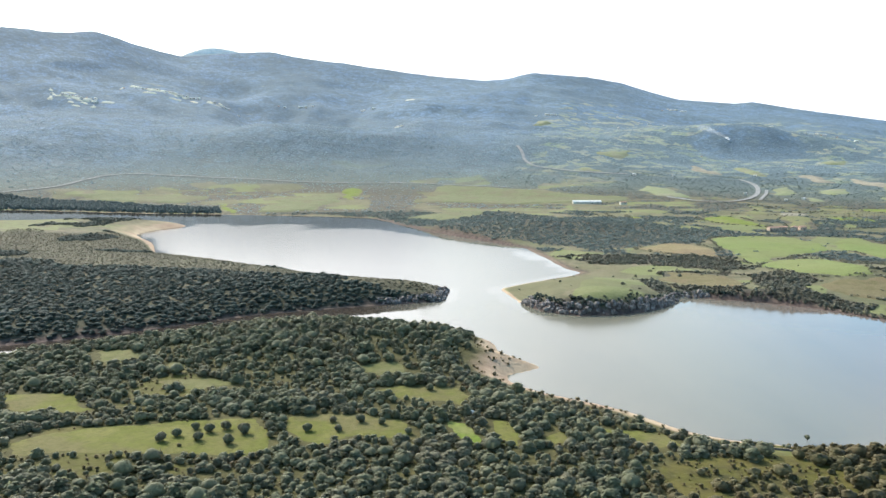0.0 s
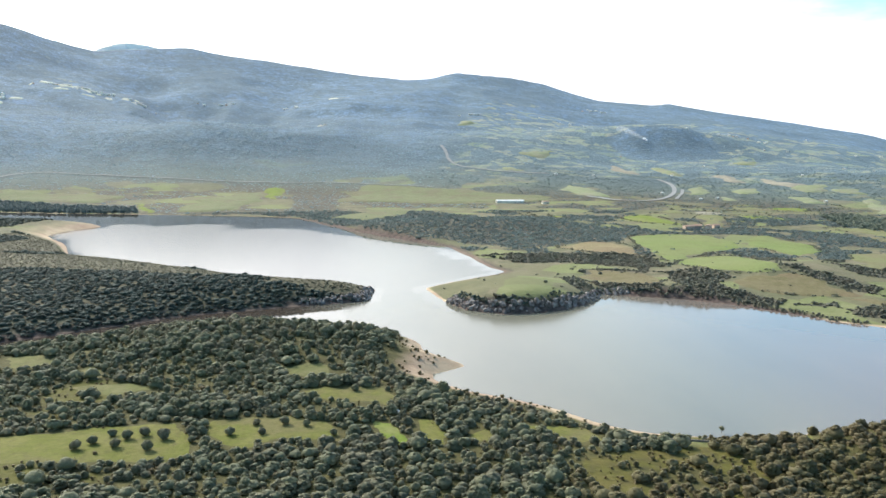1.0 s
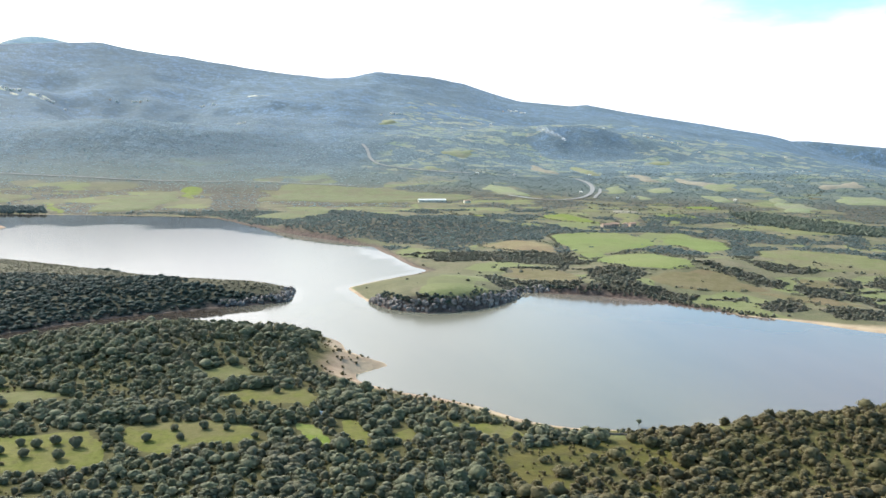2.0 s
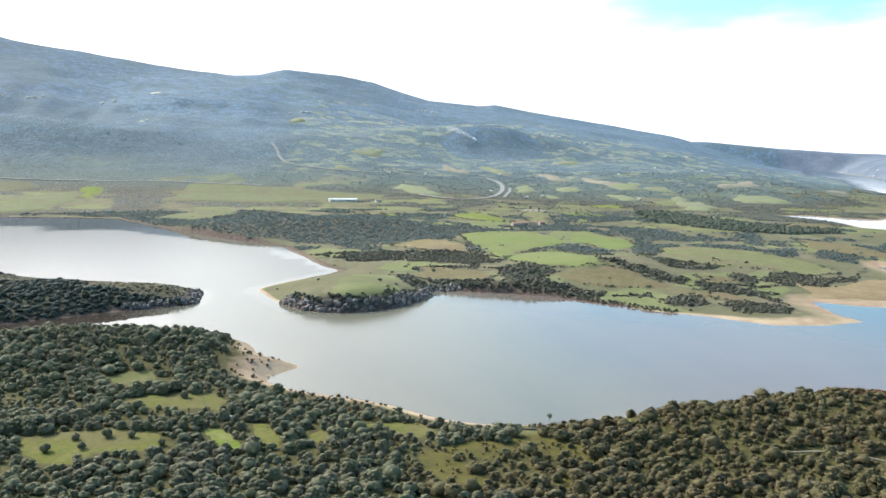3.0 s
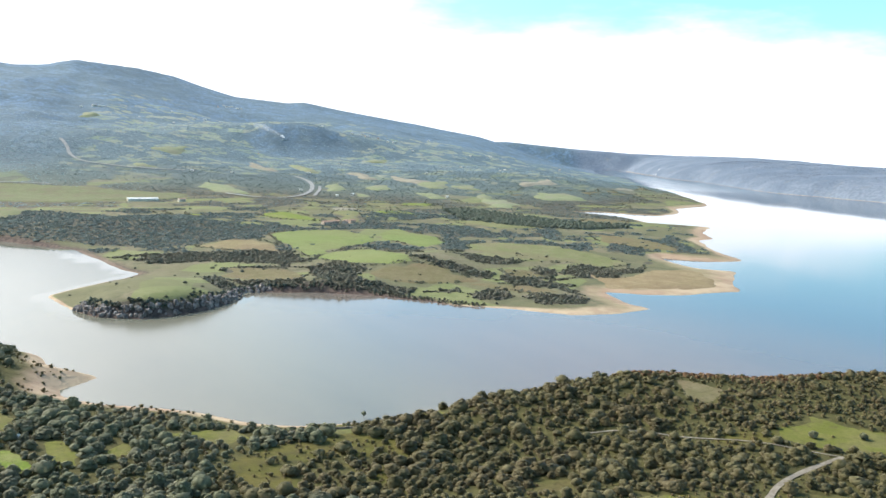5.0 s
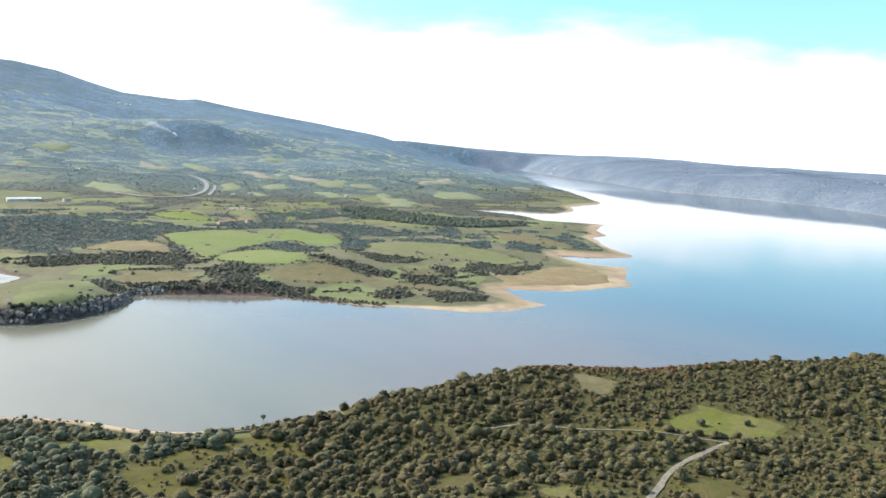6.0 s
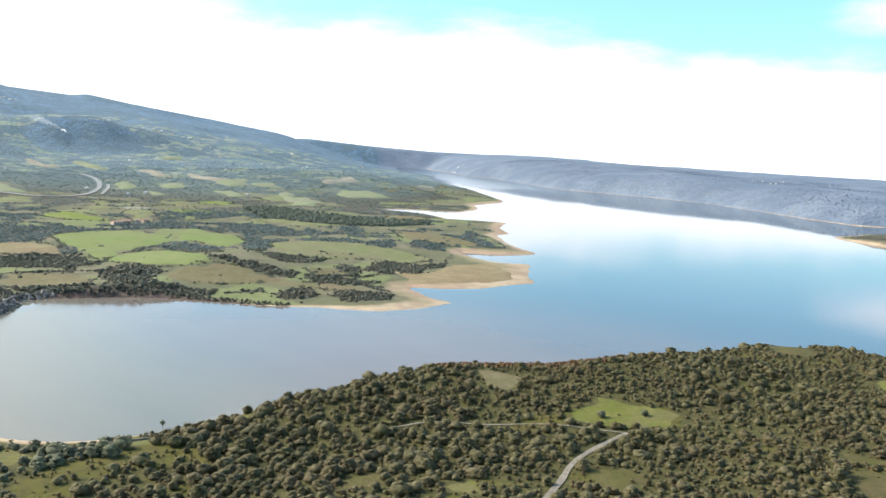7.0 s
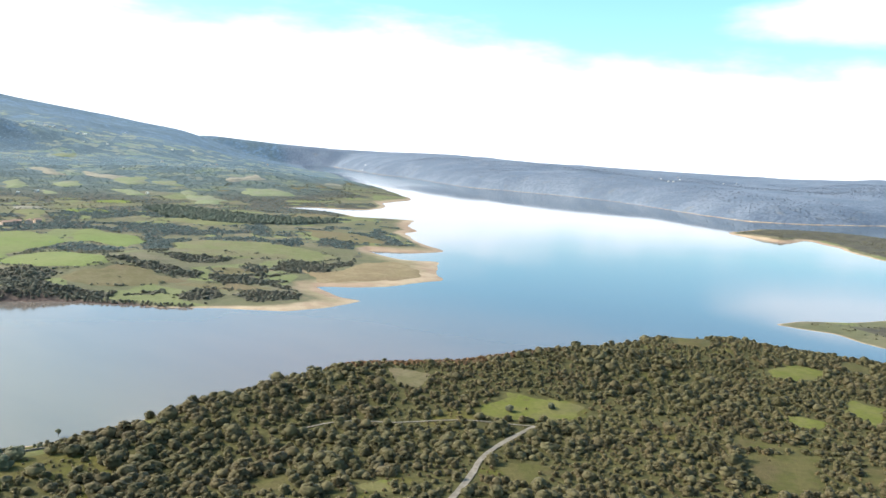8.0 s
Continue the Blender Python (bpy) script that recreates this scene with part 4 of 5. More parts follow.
def crown(lobes, sprays, leaf=0.2, squat=0.8, rings=5, around=10):
    """A crown one metre in radius: a rounded, lobed dome and a thin coat of leafy sprays. Returns points, triangles and the tint of each point."""
    balls = [(np.array([0.0, 0.0, 0.75]), 0.72 if lobes > 1 else 0.86)]
    for k in range(1, lobes):
        a, ring = k * 2.4 + rng.uniform(-0.5, 0.5), rng.uniform(0.38, 0.58)
        balls.append((np.array([math.cos(a) * ring, math.sin(a) * ring, 0.75 + rng.uniform(-0.28, 0.22)]), rng.uniform(0.38, 0.52)))
    middle = np.array([0.0, 0.0, 0.7])
    shade = rng.uniform(0, 1, len(balls))

    def shell(d):
        """How far the crown reaches from its middle along d, and which lobe ends there."""
        best, which = 0.3, 0
        for n, (c, r) in enumerate(balls):
            q = c - middle
            along_ray = d @ q
            h = r * r - q @ q + along_ray**2
            if h > 0 and along_ray + math.sqrt(h) > best:
                best, which = along_ray + math.sqrt(h), n
        return best, which

    pts, tint, tris = [], [], []
    steps = [(0.0, 1)] + [(radians(128) * (k + 0.6) / (rings - 0.4), around) for k in range(rings)]
    starts = []
    for polar, count in steps:
        starts.append(len(pts))
        shift = rng.uniform(0, 6.28)
        for k in range(count):
            a = shift + k * 2 * math.pi / count
            d = np.array([math.cos(a) * math.sin(polar), math.sin(a) * math.sin(polar), math.cos(polar)])
            far, which = shell(d)
            pts.append((middle + d * far * rng.uniform(0.9, 1.07)) * np.array([1, 1, squat / 0.8]))
            # tint rises with d[2]: light from above put into the leaf colour
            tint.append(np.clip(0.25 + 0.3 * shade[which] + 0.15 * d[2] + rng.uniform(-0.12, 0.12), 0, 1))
    for n in range(1, len(steps)):
        p, q = starts[n - 1], starts[n]
        for k in range(around):
            k2 = (k + 1) % around
            if n == 1:
                tris.append((p, q + k, q + k2))
            else:
                tris += [(p + k, q + k, q + k2), (p + k, q + k2, p + k2)]
    for _ in range(sprays):
        d = rng.normal(0, 1, 3)
        d[2] = abs(d[2]) if rng.uniform() < 0.8 else d[2]
        d /= np.linalg.norm(d)
        far, which = shell(d)
        at = middle + d * far * rng.uniform(0.93, 1.08)
        u = np.cross(d, rng.normal(0, 1, 3))
        u /= np.linalg.norm(u) + 1e-6
        w = np.cross(d, u) + d * rng.uniform(-0.35, 0.45)
        size = leaf * rng.uniform(0.6, 1.35)
        n = len(pts)
        pts += [p * np.array([1, 1, squat / 0.8]) for p in (at - u * size, at + u * size, at + w * size * 1.4)]
        # sprays on top are tinted lighter too, as if lit
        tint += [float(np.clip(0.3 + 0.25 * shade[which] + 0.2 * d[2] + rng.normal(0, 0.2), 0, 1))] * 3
        tris.append((n, n + 1, n + 2))
    return np.array(pts), np.array(tris), np.array(tint)


def tuft(sprays=11):
    """A far shrub: an open dome of a few large sprays."""
    pts, tint = [], []
    for k in range(sprays):
        a, rise = k * 2.4, rng.uniform(0.05, 1.0)
        d = np.array([math.cos(a) * math.sqrt(1 - rise**2 * 0.9), math.sin(a) * math.sqrt(1 - rise**2 * 0.9), rise])
        at = d * np.array([0.62, 0.62, 0.75]) + np.array([0, 0, 0.15])
        u = np.cross(d, rng.normal(0, 1, 3))
        u /= np.linalg.norm(u)
        w = np.cross(d, u) + d * rng.uniform(-0.6, 0.6)
        s = rng.uniform(0.38, 0.62)
        pts += [at - u * s, at + u * s, at + w * s * 1.5]
        tint += [rng.uniform(0, 1)] * 3
    return np.array(pts), np.arange(3 * sprays).reshape(-1, 3), np.array(tint)


def trunk(height=1.0):
    bm = bmesh.new()
    for k in range(4):
        a = k * 1.9 + rng.uniform(0, 1)
        lean = (0.0, 0.0) if k == 0 else (0.42 * math.cos(a), 0.42 * math.sin(a))
        low, high = (0.0, 0.75) if k == 0 else (0.34, 0.82)
        r0, r1 = (0.085, 0.05) if k == 0 else (0.05, 0.02)
        ends = []
        for z, r, s in ((low, r0, 0.0), ((low + high) / 2, (r0 + r1) / 2, 0.45), (high, r1, 1.0)):
            ends.append([bm.verts.new((lean[0] * s + r * math.cos(q), lean[1] * s + r * math.sin(q), z * height)) for q in np.linspace(0, 2 * math.pi, 8)[:-1]])
        for lo, hi in zip(ends[:-1], ends[1:]):
            for q in range(7):
                bm.faces.new((lo[q], lo[(q + 1) % 7], hi[(q + 1) % 7], hi[q]))
    return bm


def scatter(name, spots, kinds, material, label, category, tint_by=0.35):
    """Many trees joined: spots are rows of x, y, ground, radius, height factor."""
    spots = np.asarray(spots)
    allp, allt, alltint, n = [], [], [], 0
    pick = rng.integers(0, len(kinds), len(spots))
    for k, (v, f, tint) in enumerate(kinds):
        s = spots[pick == k]
        if not len(s):
            continue
        a = rng.uniform(0, 2 * math.pi, len(s))
        c, d = np.cos(a)[:, None], np.sin(a)[:, None]
        x = (v[None, :, 0] * c - v[None, :, 1] * d) * s[:, 3:4] + s[:, 0:1]
        y = (v[None, :, 0] * d + v[None, :, 1] * c) * s[:, 3:4] + s[:, 1:2]
        z = v[None, :, 2] * s[:, 3:4] * s[:, 4:5] + s[:, 2:3] - 0.18 * s[:, 3:4]
        allp.append(np.stack([x, y, z], -1).reshape(-1, 3))
        allt.append((f[None] + (np.arange(len(s)) * len(v))[:, None, None]).reshape(-1, 3) + n)
        alltint.append(np.clip(tint[None] * (1 - tint_by) + rng.uniform(0, 1, (len(s), 1)) * tint_by, 0, 1).ravel())
        n += len(s) * len(v)
    me = mesh_of(name, np.vstack(allp), np.vstack(allt), material, True, tint=np.concatenate(alltint))
    return tagged(new(name, me), label, category, kind="stuff")


def lattice_spots(x0, x1, y0, y1, step):
    ax, ay = np.meshgrid(np.arange(x0, x1, step), np.arange(y0, y1, step))
    return ax.ravel() + rng.uniform(-0.45, 0.45, ax.size) * step, ay.ravel() + rng.uniform(-0.45, 0.45, ax.size) * step


def in_fields(x, y, margin=0.0):
    best = np.full(x.shape, -1e9)
    for _, outline in FIELDS:
        near = np.abs(x - np.mean([p[0] for p in outline])) < 500
        q = np.full(x.shape, -1e9)
        q[near] = inside_by(chaikin(outline, 1), x[near], y[near])
        best = np.maximum(best, q)
    return best > margin


def near_road(x, y, gap):
    hit = np.zeros(x.shape, bool)
    for _, width, line in ROADS:
        for (ax, ay), (bx, by) in zip(line[:-1], line[1:]):
            dx, dy = bx - ax, by - ay
            s = np.clip(((x - ax) * dx + (y - ay) * dy) / (dx * dx + dy * dy), 0, 1)
            hit |= np.hypot(x - ax - s * dx, y - ay - s * dy) < width / 2 + gap
    return hit


def in_view(x, y, low=-33.0, high=84.0):
    b = np.degrees(np.arctan2(x, y))
    return (b > low) & (b < high)


# the near shore: oaks and wild olives
def spread(x, y, amount, seed):
    return x + amount * smooth_noise(x, y, 8, seed), y + amount * smooth_noise(x, y, 8, seed + 1)


x, y = spread(*lattice_spots(-290, 620, 20, 520, 3.35), 2.0, 91)
keep = in_view(x, y) & (np.hypot(x, y) > 165)
x, y = x[keep], y[keep]
z, shore, _, masks = land(x, y)
cover = south_cover(x, y)
right = ease(130, 300, x)
keep = (masks["south"] > np.maximum(1.5, 1.3 * belt_width(x, y))) & ~in_fields(x, y, 0.3) & ~near_road(x, y, 1.6) & (rng.uniform(0, 1, len(x)) < cover * (0.95 - 0.08 * right))
bare = (np.hypot((x - 36) / 26, (y - 392) / 34) < 1) | (np.hypot((x - 478) / 24, (y - 216) / 15) < 1) | (np.hypot((x - 508) / 16, (y - 192) / 14) < 1)
keep &= ~(bare & (rng.uniform(0, 1, len(x)) < 0.94))
keep &= ~((x > 255) & (x < 400) & (masks["south"] < np.where(x < 340, 28, 17)) & (rng.uniform(0, 1, len(x)) < 0.85))
x, y, z, right, shore = x[keep], y[keep], z[keep], right[keep], shore[keep]
clump = smooth_noise(x, y, 26, 95)
radius = np.clip(rng.lognormal(0.72, 0.32, len(x)) * (1 + 0.3 * clump) * (1 - 0.26 * right) * (0.5 + 0.5 * ease(3, 22, shore)), 0.6, 4.0)
tall = rng.uniform(0.62, 0.9, len(x))
spots = np.column_stack([x, y, z, radius, tall])
stand = np.hypot(x - 60, y - 150) + rng.uniform(0, 40, len(x))
big = radius > 1.7
order = np.argsort(np.where(big, stand, 1e9))[:280]
single = np.zeros(len(x), bool)
single[order] = True

oaks = []
for k in range(6):
    v, f, t = crown(8, 420, 0.10, 0.8, 10, 20)
    v[:, 2] += 0.1
    oaks.append((mesh_of("crown", v, f, LEAVES, True, tint=t), trunk()))
protos = []
for crown_mesh, stem in oaks:
    root = new("oak_tree")
    tagged(root, "evergreen oak with a rounded grey-green crown", "tree", "oaks on the near shore")
    part("trunk", stem, BARK, root)
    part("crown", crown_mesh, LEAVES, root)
    protos.append(root)
used = set()


def plant(px, py, pz, r, h, k):
    m = Matrix.Translation((px, py, pz - 0.1)) @ Matrix.Rotation(rng.uniform(0, 6.28), 4, "Z")
    if k not in used:
        used.add(k)
        ob = protos[k]
        ob.matrix_basis = m
    else:
        ob = copy_thing(protos[k], m)
    ob.scale = (r, r, r * h)
    return ob


for n, s in enumerate(spots[single]):
    plant(*s, n % 6)
# oaks that stand alone in the pastures
LONE = [(-60, 281), (-70, 284), (-77, 287), (-82, 284), (-88, 287), (-62, 289), (-84, 276), (-96, 274), (-92, 279), (-73, 274), (-40, 296), (-48, 287), (-37, 287),
        (-30, 296), (-22, 294), (-12, 285), (-5, 333), (268, 190), (283, 180)]
for n, (px, py) in enumerate(LONE):
    plant(px, py, float(ground(np.array([px * 1.0]), np.array([py * 1.0]))[0]), rng.uniform(1.5, 2.5), 0.98, n % 6)

mids = [crown(6, 32, 0.14, 0.8, 4, 9) for _ in range(10)] + [crown(4, 28, 0.15, 0.9, 4, 8) for _ in range(6)]
dry_side = spots[:, 0] + 40 * smooth_noise(spots[:, 0], spots[:, 1], 60, 12) > 95
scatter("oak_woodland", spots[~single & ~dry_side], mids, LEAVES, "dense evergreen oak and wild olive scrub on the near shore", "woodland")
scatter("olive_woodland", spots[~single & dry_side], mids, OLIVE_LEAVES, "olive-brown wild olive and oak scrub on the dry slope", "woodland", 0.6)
# low shrubs between them
x, y = lattice_spots(-280, 600, 20, 500, 3.0)
keep = in_view(x, y) & (np.hypot(x, y) > 165)
x, y = x[keep], y[keep]
z, shore, _, masks = land(x, y)
keep = (masks["south"] > 5) & (~in_fields(x, y, 1.5) | (rng.uniform(0, 1, len(x)) < 0.006)) & ~near_road(x, y, 0.8) & (rng.uniform(0, 1, len(x)) < 0.42 + 0.45 * ease(100, 220, x))
low = [crown(3, 10, 0.25, 0.7, 2, 6) for _ in range(6)]
r = np.clip(rng.lognormal(-0.2, 0.38, keep.sum()), 0.4, 1.7)
scatter("shrubs", np.column_stack([x[keep], y[keep], z[keep], r, np.full(keep.sum(), 0.8)]), low, UNDERGROWTH, "low shrubs filling the gaps between the oaks", "shrubs")

# the western peninsula, closely wooded
x, y = spread(*lattice_spots(-460, 10, 400, 1080, 3.3), 1.8, 88)
keep = in_view(x, y, -30, 5)
x, y = x[keep], y[keep]
z, shore, _, masks = land(x, y)
keep = (masks["west"] > 1.2 + rng.uniform(-1, 1, len(x))) & (shore > 1.3 * belt_width(x, y)) & (rng.uniform(0, 1, len(x)) < 0.94) & ((y < 860) | (fbm(x, y, 40, 3, 61) > 0.1))
x, y, z = x[keep], y[keep], z[keep]
heathy = y + 8 * smooth_noise(x, y, 30, 6) > np.interp(-x, [0, 20, 73, 160, 250, 320, 460], [566, 569, 577, 606, 618, 600, 640])
heathy &= (smooth_noise(x, y, 45, 16) < 0.55) & (y < 900)
n = len(x)
r = np.clip(rng.lognormal(0.66, 0.22, n), 1.2, 3.2) * np.where(heathy, 0.8, 1.32)
spots = np.column_stack([x, y, z, r, rng.uniform(0.5, 0.72, n) * np.where(heathy, 0.5, 0.72)])
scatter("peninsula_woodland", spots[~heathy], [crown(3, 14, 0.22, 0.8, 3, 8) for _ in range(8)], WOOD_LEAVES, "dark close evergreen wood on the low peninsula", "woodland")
scatter("peninsula_heath", spots[heathy], [crown(2, 8, 0.3, 0.8, 2, 6) for _ in range(6)], HEATH, "low grey-olive heath on top of the peninsula", "scrub")

# small walled plots on the far plain, parted by hedges
hedge_spots = []
looks = ("grazing", "grazing", "dry", "grazing", "fallow", "dry", "bright")
turn = 0.42
nodes = {}
for gi in range(-2, 16):
    for gj in range(0, 20):
        u, v = 60 + 62 * gi + rng.uniform(-25, 25), 800 + 50 * gj + rng.uniform(-19, 19)
        nodes[gi, gj] = (u * math.cos(turn) + (v - 800) * math.sin(turn) + 330, v - 60 - u * math.sin(turn) * 0.4 + 60)
for (gi, gj), a in nodes.items():
    b, c, d = (nodes.get(q) for q in ((gi + 1, gj), (gi + 1, gj + 1), (gi, gj + 1)))
    if not (b and c and d):
        continue
    quad = np.array([a, b, c, d])
    mid = quad.mean(0)
    px = np.append(quad[:, 0], mid[0])
    py = np.append(quad[:, 1], mid[1])
    zq, sq, hq, mq = land(px, py)
    if not in_view(px, py, 8, 47).all() or mq["north"].min() < 25 or (sq / belt_width(px, py)).min() < 2 or hq.max() > 0.12 or mid[1] < 760 + 0.35 * (mid[0] - 400) or in_woods(px, py).max() > -6 or in_fields(px, py, -12).any() or near_road(px, py, 10).any():
        continue
    edges = [(a, b), (b, c), (c, d), (d, a)]
    for p, q in edges[:2] if rng.uniform() < 0.45 else edges[:1]:
        m = int(math.dist(p, q) / 3.4)
        for k in range(m):
            if smooth_noise(np.array([p[0] + k * 3.0]), np.array([p[1] * 1.0]), 22, 5)[0] > -0.35:
                hedge_spots.append((p[0] + (q[0] - p[0]) * k / m + rng.normal(0, 2.6), p[1] + (q[1] - p[1]) * k / m + rng.normal(0, 2.6) + 9 * math.sin(3.1 * k / m)))
    if rng.uniform() < 0.5:
        shrunk = mid + (quad - mid) * rng.uniform(0.78, 0.93)
        look_name = looks[rng.integers(len(looks))]
        far_off = np.hypot(*mid)
        verts, faces = drape([tuple(q) for q in shrunk], far_off * 0.008, 0.03 + 4e-7 * far_off**2)
        tagged(new("field", mesh_of("field", verts, faces, LOOKS[look_name][0], True)), LOOKS[look_name][1], "field", kind="structure")
# hedges round the fields of the plain
for kind, outline in FIELDS:
    if kind == "tan" or not 540 < np.hypot(*np.mean(outline, 0)) < 1350 or np.mean(outline, 0)[0] < 150:
        continue
    ring = chaikin(outline, 2)
    for p, q in zip(ring, np.roll(ring, -1, 0)):
        m = max(1, int(np.hypot(*(q - p)) / 2.6))
        for k in range(m):
            at = p + (q - p) * k / m + rng.normal(0, 1.1, 2)
            if smooth_noise(at[:1], at[1:], 30, 58)[0] > -0.05:
                hedge_spots.append(tuple(at))
hedge = np.array(hedge_spots)
hz = ground(hedge[:, 0], hedge[:, 1])
scatter("hedges", np.column_stack([hedge, hz, np.clip(rng.lognormal(0.5, 0.35, len(hedge)), 0.8, 3.2), rng.uniform(0.6, 1.0, len(hedge))]), [tuft(9) for _ in range(8)], PLAIN_LEAVES, "dark evergreen hedges between small plots", "hedge")

# the far shore: woods, hedges and scattered scrub
def far_spots(x0, x1, y0, y1, step, near, far, size, density=1.0):
    x, y = spread(*lattice_spots(x0, x1, y0, y1, step), step * 0.6, 97)
    keep = in_view(x, y, -30, 52) & (np.hypot(x, y) >= near) & (np.hypot(x, y) < far)
    x, y = x[keep], y[keep]
    z, shore, hill, masks = land(x, y)
    c = np.maximum(north_cover(x, y, hill, shore), 0.008 * ease(1.2, 2.0, shore / belt_width(x, y)))
    keep = (masks["north"] > 3) & (shore > 5) & (rng.uniform(0, 1, len(x)) < c * density * (1 - 0.9 * ease(2000, 2900, np.hypot(x, y)))) & ~near_road(x, y, 4)
    x, y, z = x[keep], y[keep], z[keep]
    keep = ~in_fields(x, y, 1.5) | (rng.uniform(0, 1, len(x)) < (0.10 if near < 1250 else 0.5 * ease(0.05, 0.3, fbm(x, y, 70, 3, 66))))
    n = keep.sum()
    return np.column_stack([x[keep], y[keep], z[keep], np.clip(rng.lognormal(math.log(size), 0.3, n), 0.6 * size, 2.2 * size), rng.uniform(0.5, 0.9, n) * (0.5 if near >= 1250 else 0.8)])


scatter("far_shore_scrub", far_spots(-60, 680, 440, 900, 2.8, 0, 800, 1.75), [crown(3, 8, 0.25, 0.7, 3, 7) for _ in range(8)], PLAIN_LEAVES, "evergreen scrub and hedges between the fields", "scrub")
tufts = [tuft() for _ in range(10)]
low_tufts = [tuft(7) for _ in range(10)]
scatter("hill_foot_scrub", far_spots(-560, 1000, 600, 1300, 4.4, 800, 1250, 2.2), tufts, HAZY_FAR_LEAVES, "scattered evergreen scrub at the foot of the hills", "scrub")
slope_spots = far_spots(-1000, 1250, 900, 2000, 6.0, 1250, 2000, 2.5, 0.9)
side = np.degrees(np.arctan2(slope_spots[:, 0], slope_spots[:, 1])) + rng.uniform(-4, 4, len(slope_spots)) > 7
scatter("plain_edge_scrub", slope_spots[side], low_tufts, HAZY_FAR_LEAVES, "dark scrub and hedges on the slope above the plain", "scrub")
side |= rng.uniform(0, 1, len(side)) < 0.6
scatter("hill_scrub", slope_spots[~side], low_tufts, HAZY_HILL_LEAVES, "scrub on the lower hillside, its leaf colour blued for haze", "scrub")
scatter("upper_hill_scrub", far_spots(-1500, 1700, 1500, 2900, 8.5, 2000, 2900, 3.0, 0.85), low_tufts, HAZY_HILL_LEAVES, "scrub scattered over the upper hillside, its leaf colour blued for haze", "scrub")
# the low capes and the wooded plateau across the lake
x, y = lattice_spots(560, 1720, -60, 530, 5.5)
keep = in_view(x, y, 40, 84)
x, y = x[keep], y[keep]
z, shore, _, masks = land(x, y)
keep = (np.maximum(masks["cape"], masks["spit"] - 4) > 9) & (fbm(x, y, 60, 3, 33) > -0.15) & (rng.uniform(0, 1, len(x)) < 0.6)
n = keep.sum()
scatter("cape_scrub", np.column_stack([x[keep], y[keep], z[keep], rng.uniform(0.8, 2.2, n), rng.uniform(0.4, 0.7, n)]), low_tufts, HEATH, "low brown-grey scrub on the bare capes", "scrub")
x, y = lattice_spots(1600, 3500, 0, 3500, 11.0)
keep = in_view(x, y, 40, 82) & (np.hypot(x, y) < 3700)
x, y = x[keep], y[keep]
z, shore, _, masks = land(x, y)
keep = (masks["far"] > 18) & (masks["far"] < 900) & (fbm(x, y, 150, 3, 37) > -0.2) & (rng.uniform(0, 1, len(x)) < 0.7)
n = keep.sum()
scatter("plateau_scrub", np.column_stack([x[keep], y[keep], z[keep], rng.uniform(1.5, 3.2, n), rng.uniform(0.4, 0.7, n)]), low_tufts, HAZY_PLATEAU_LEAVES, "evergreen scrub on the plateau across the lake, blued for haze", "scrub")
# a pine plantation in close rows
x, y = lattice_spots(590, 830, 850, 1190, 5.0)
z, shore, _, masks = land(x, y)
keep = (inside_by(PLANTATION, x, y) > 2) & (shore > 4)
n = keep.sum()
scatter("pine_plantation", np.column_stack([x[keep], y[keep], z[keep], rng.uniform(2.4, 3.8, n), rng.uniform(0.6, 1.0, n)]), [crown(3, 10, 0.25, 0.8, 3, 7) for _ in range(6)], PINE_LEAVES, "close dark pine plantation on the plain", "woodland")
# a fringe of shrubs over the rocky bank
x, y = lattice_spots(40, 200, 500, 600, 2.4)
z, shore, _, masks = land(x, y)
keep = (masks["north"] > 4) & (shore > 4) & (shore < 9 + 4 * smooth_noise(x, y, 14, 7)) & (y < 565 + 0.25 * (x - 60)) & (x > 50) & (rng.uniform(0, 1, len(x)) < 0.85)
scatter("bank_shrubs", np.column_stack([x[keep], y[keep], z[keep], rng.uniform(0.8, 1.9, keep.sum()), rng.uniform(0.7, 1.0, keep.sum())]), [crown(3, 12, 0.25, 0.8, 3, 7) for _ in range(5)], WOOD_LEAVES,
        "dark shrubs along the top of the rocky bank", "shrubs")
# wooded bank of the northern arm
x, y = lattice_spots(-960, -80, 1160, 1460, 4.8)
z, shore, _, masks = land(x, y)
inside = inside_by(WOODS[BANK_WOODS], x, y)
keep = (masks["north"] > 3) & in_view(x, y, -32, 10) & (np.maximum(inside, np.where(x < -400, 6 - np.abs(masks["north"] - 12), -9)) + 6 * fbm(x, y, 40, 2, 73) > 0) & ~in_fields(x, y, 2)
n = keep.sum()
scatter("northern_bank_wood", np.column_stack([x[keep], y[keep], z[keep], rng.uniform(2.2, 4.2, n), rng.uniform(0.7, 1.1, n)]), [crown(3, 8, 0.25, 0.8, 2, 7) for _ in range(6)], HAZY_FAR_LEAVES, "dark evergreen wood along the northern bank", "woodland")
# trees down to the water under the woods of the plain
x, y = lattice_spots(165, 310, 480, 610, 2.6)
z, shore, _, masks = land(x, y)
keep = (masks["north"] > 1.2) & (shore < 9) & (rng.uniform(0, 1, len(x)) < 0.75)
scatter("water_edge_shrubs", np.column_stack([x[keep], y[keep], z[keep], rng.uniform(0.8, 1.8, keep.sum()), rng.uniform(0.7, 1.0, keep.sum())]), [crown(3, 12, 0.25, 0.8, 3, 7) for _ in range(5)], PLAIN_LEAVES,
        "dark shrubs down to the waterline", "shrubs")
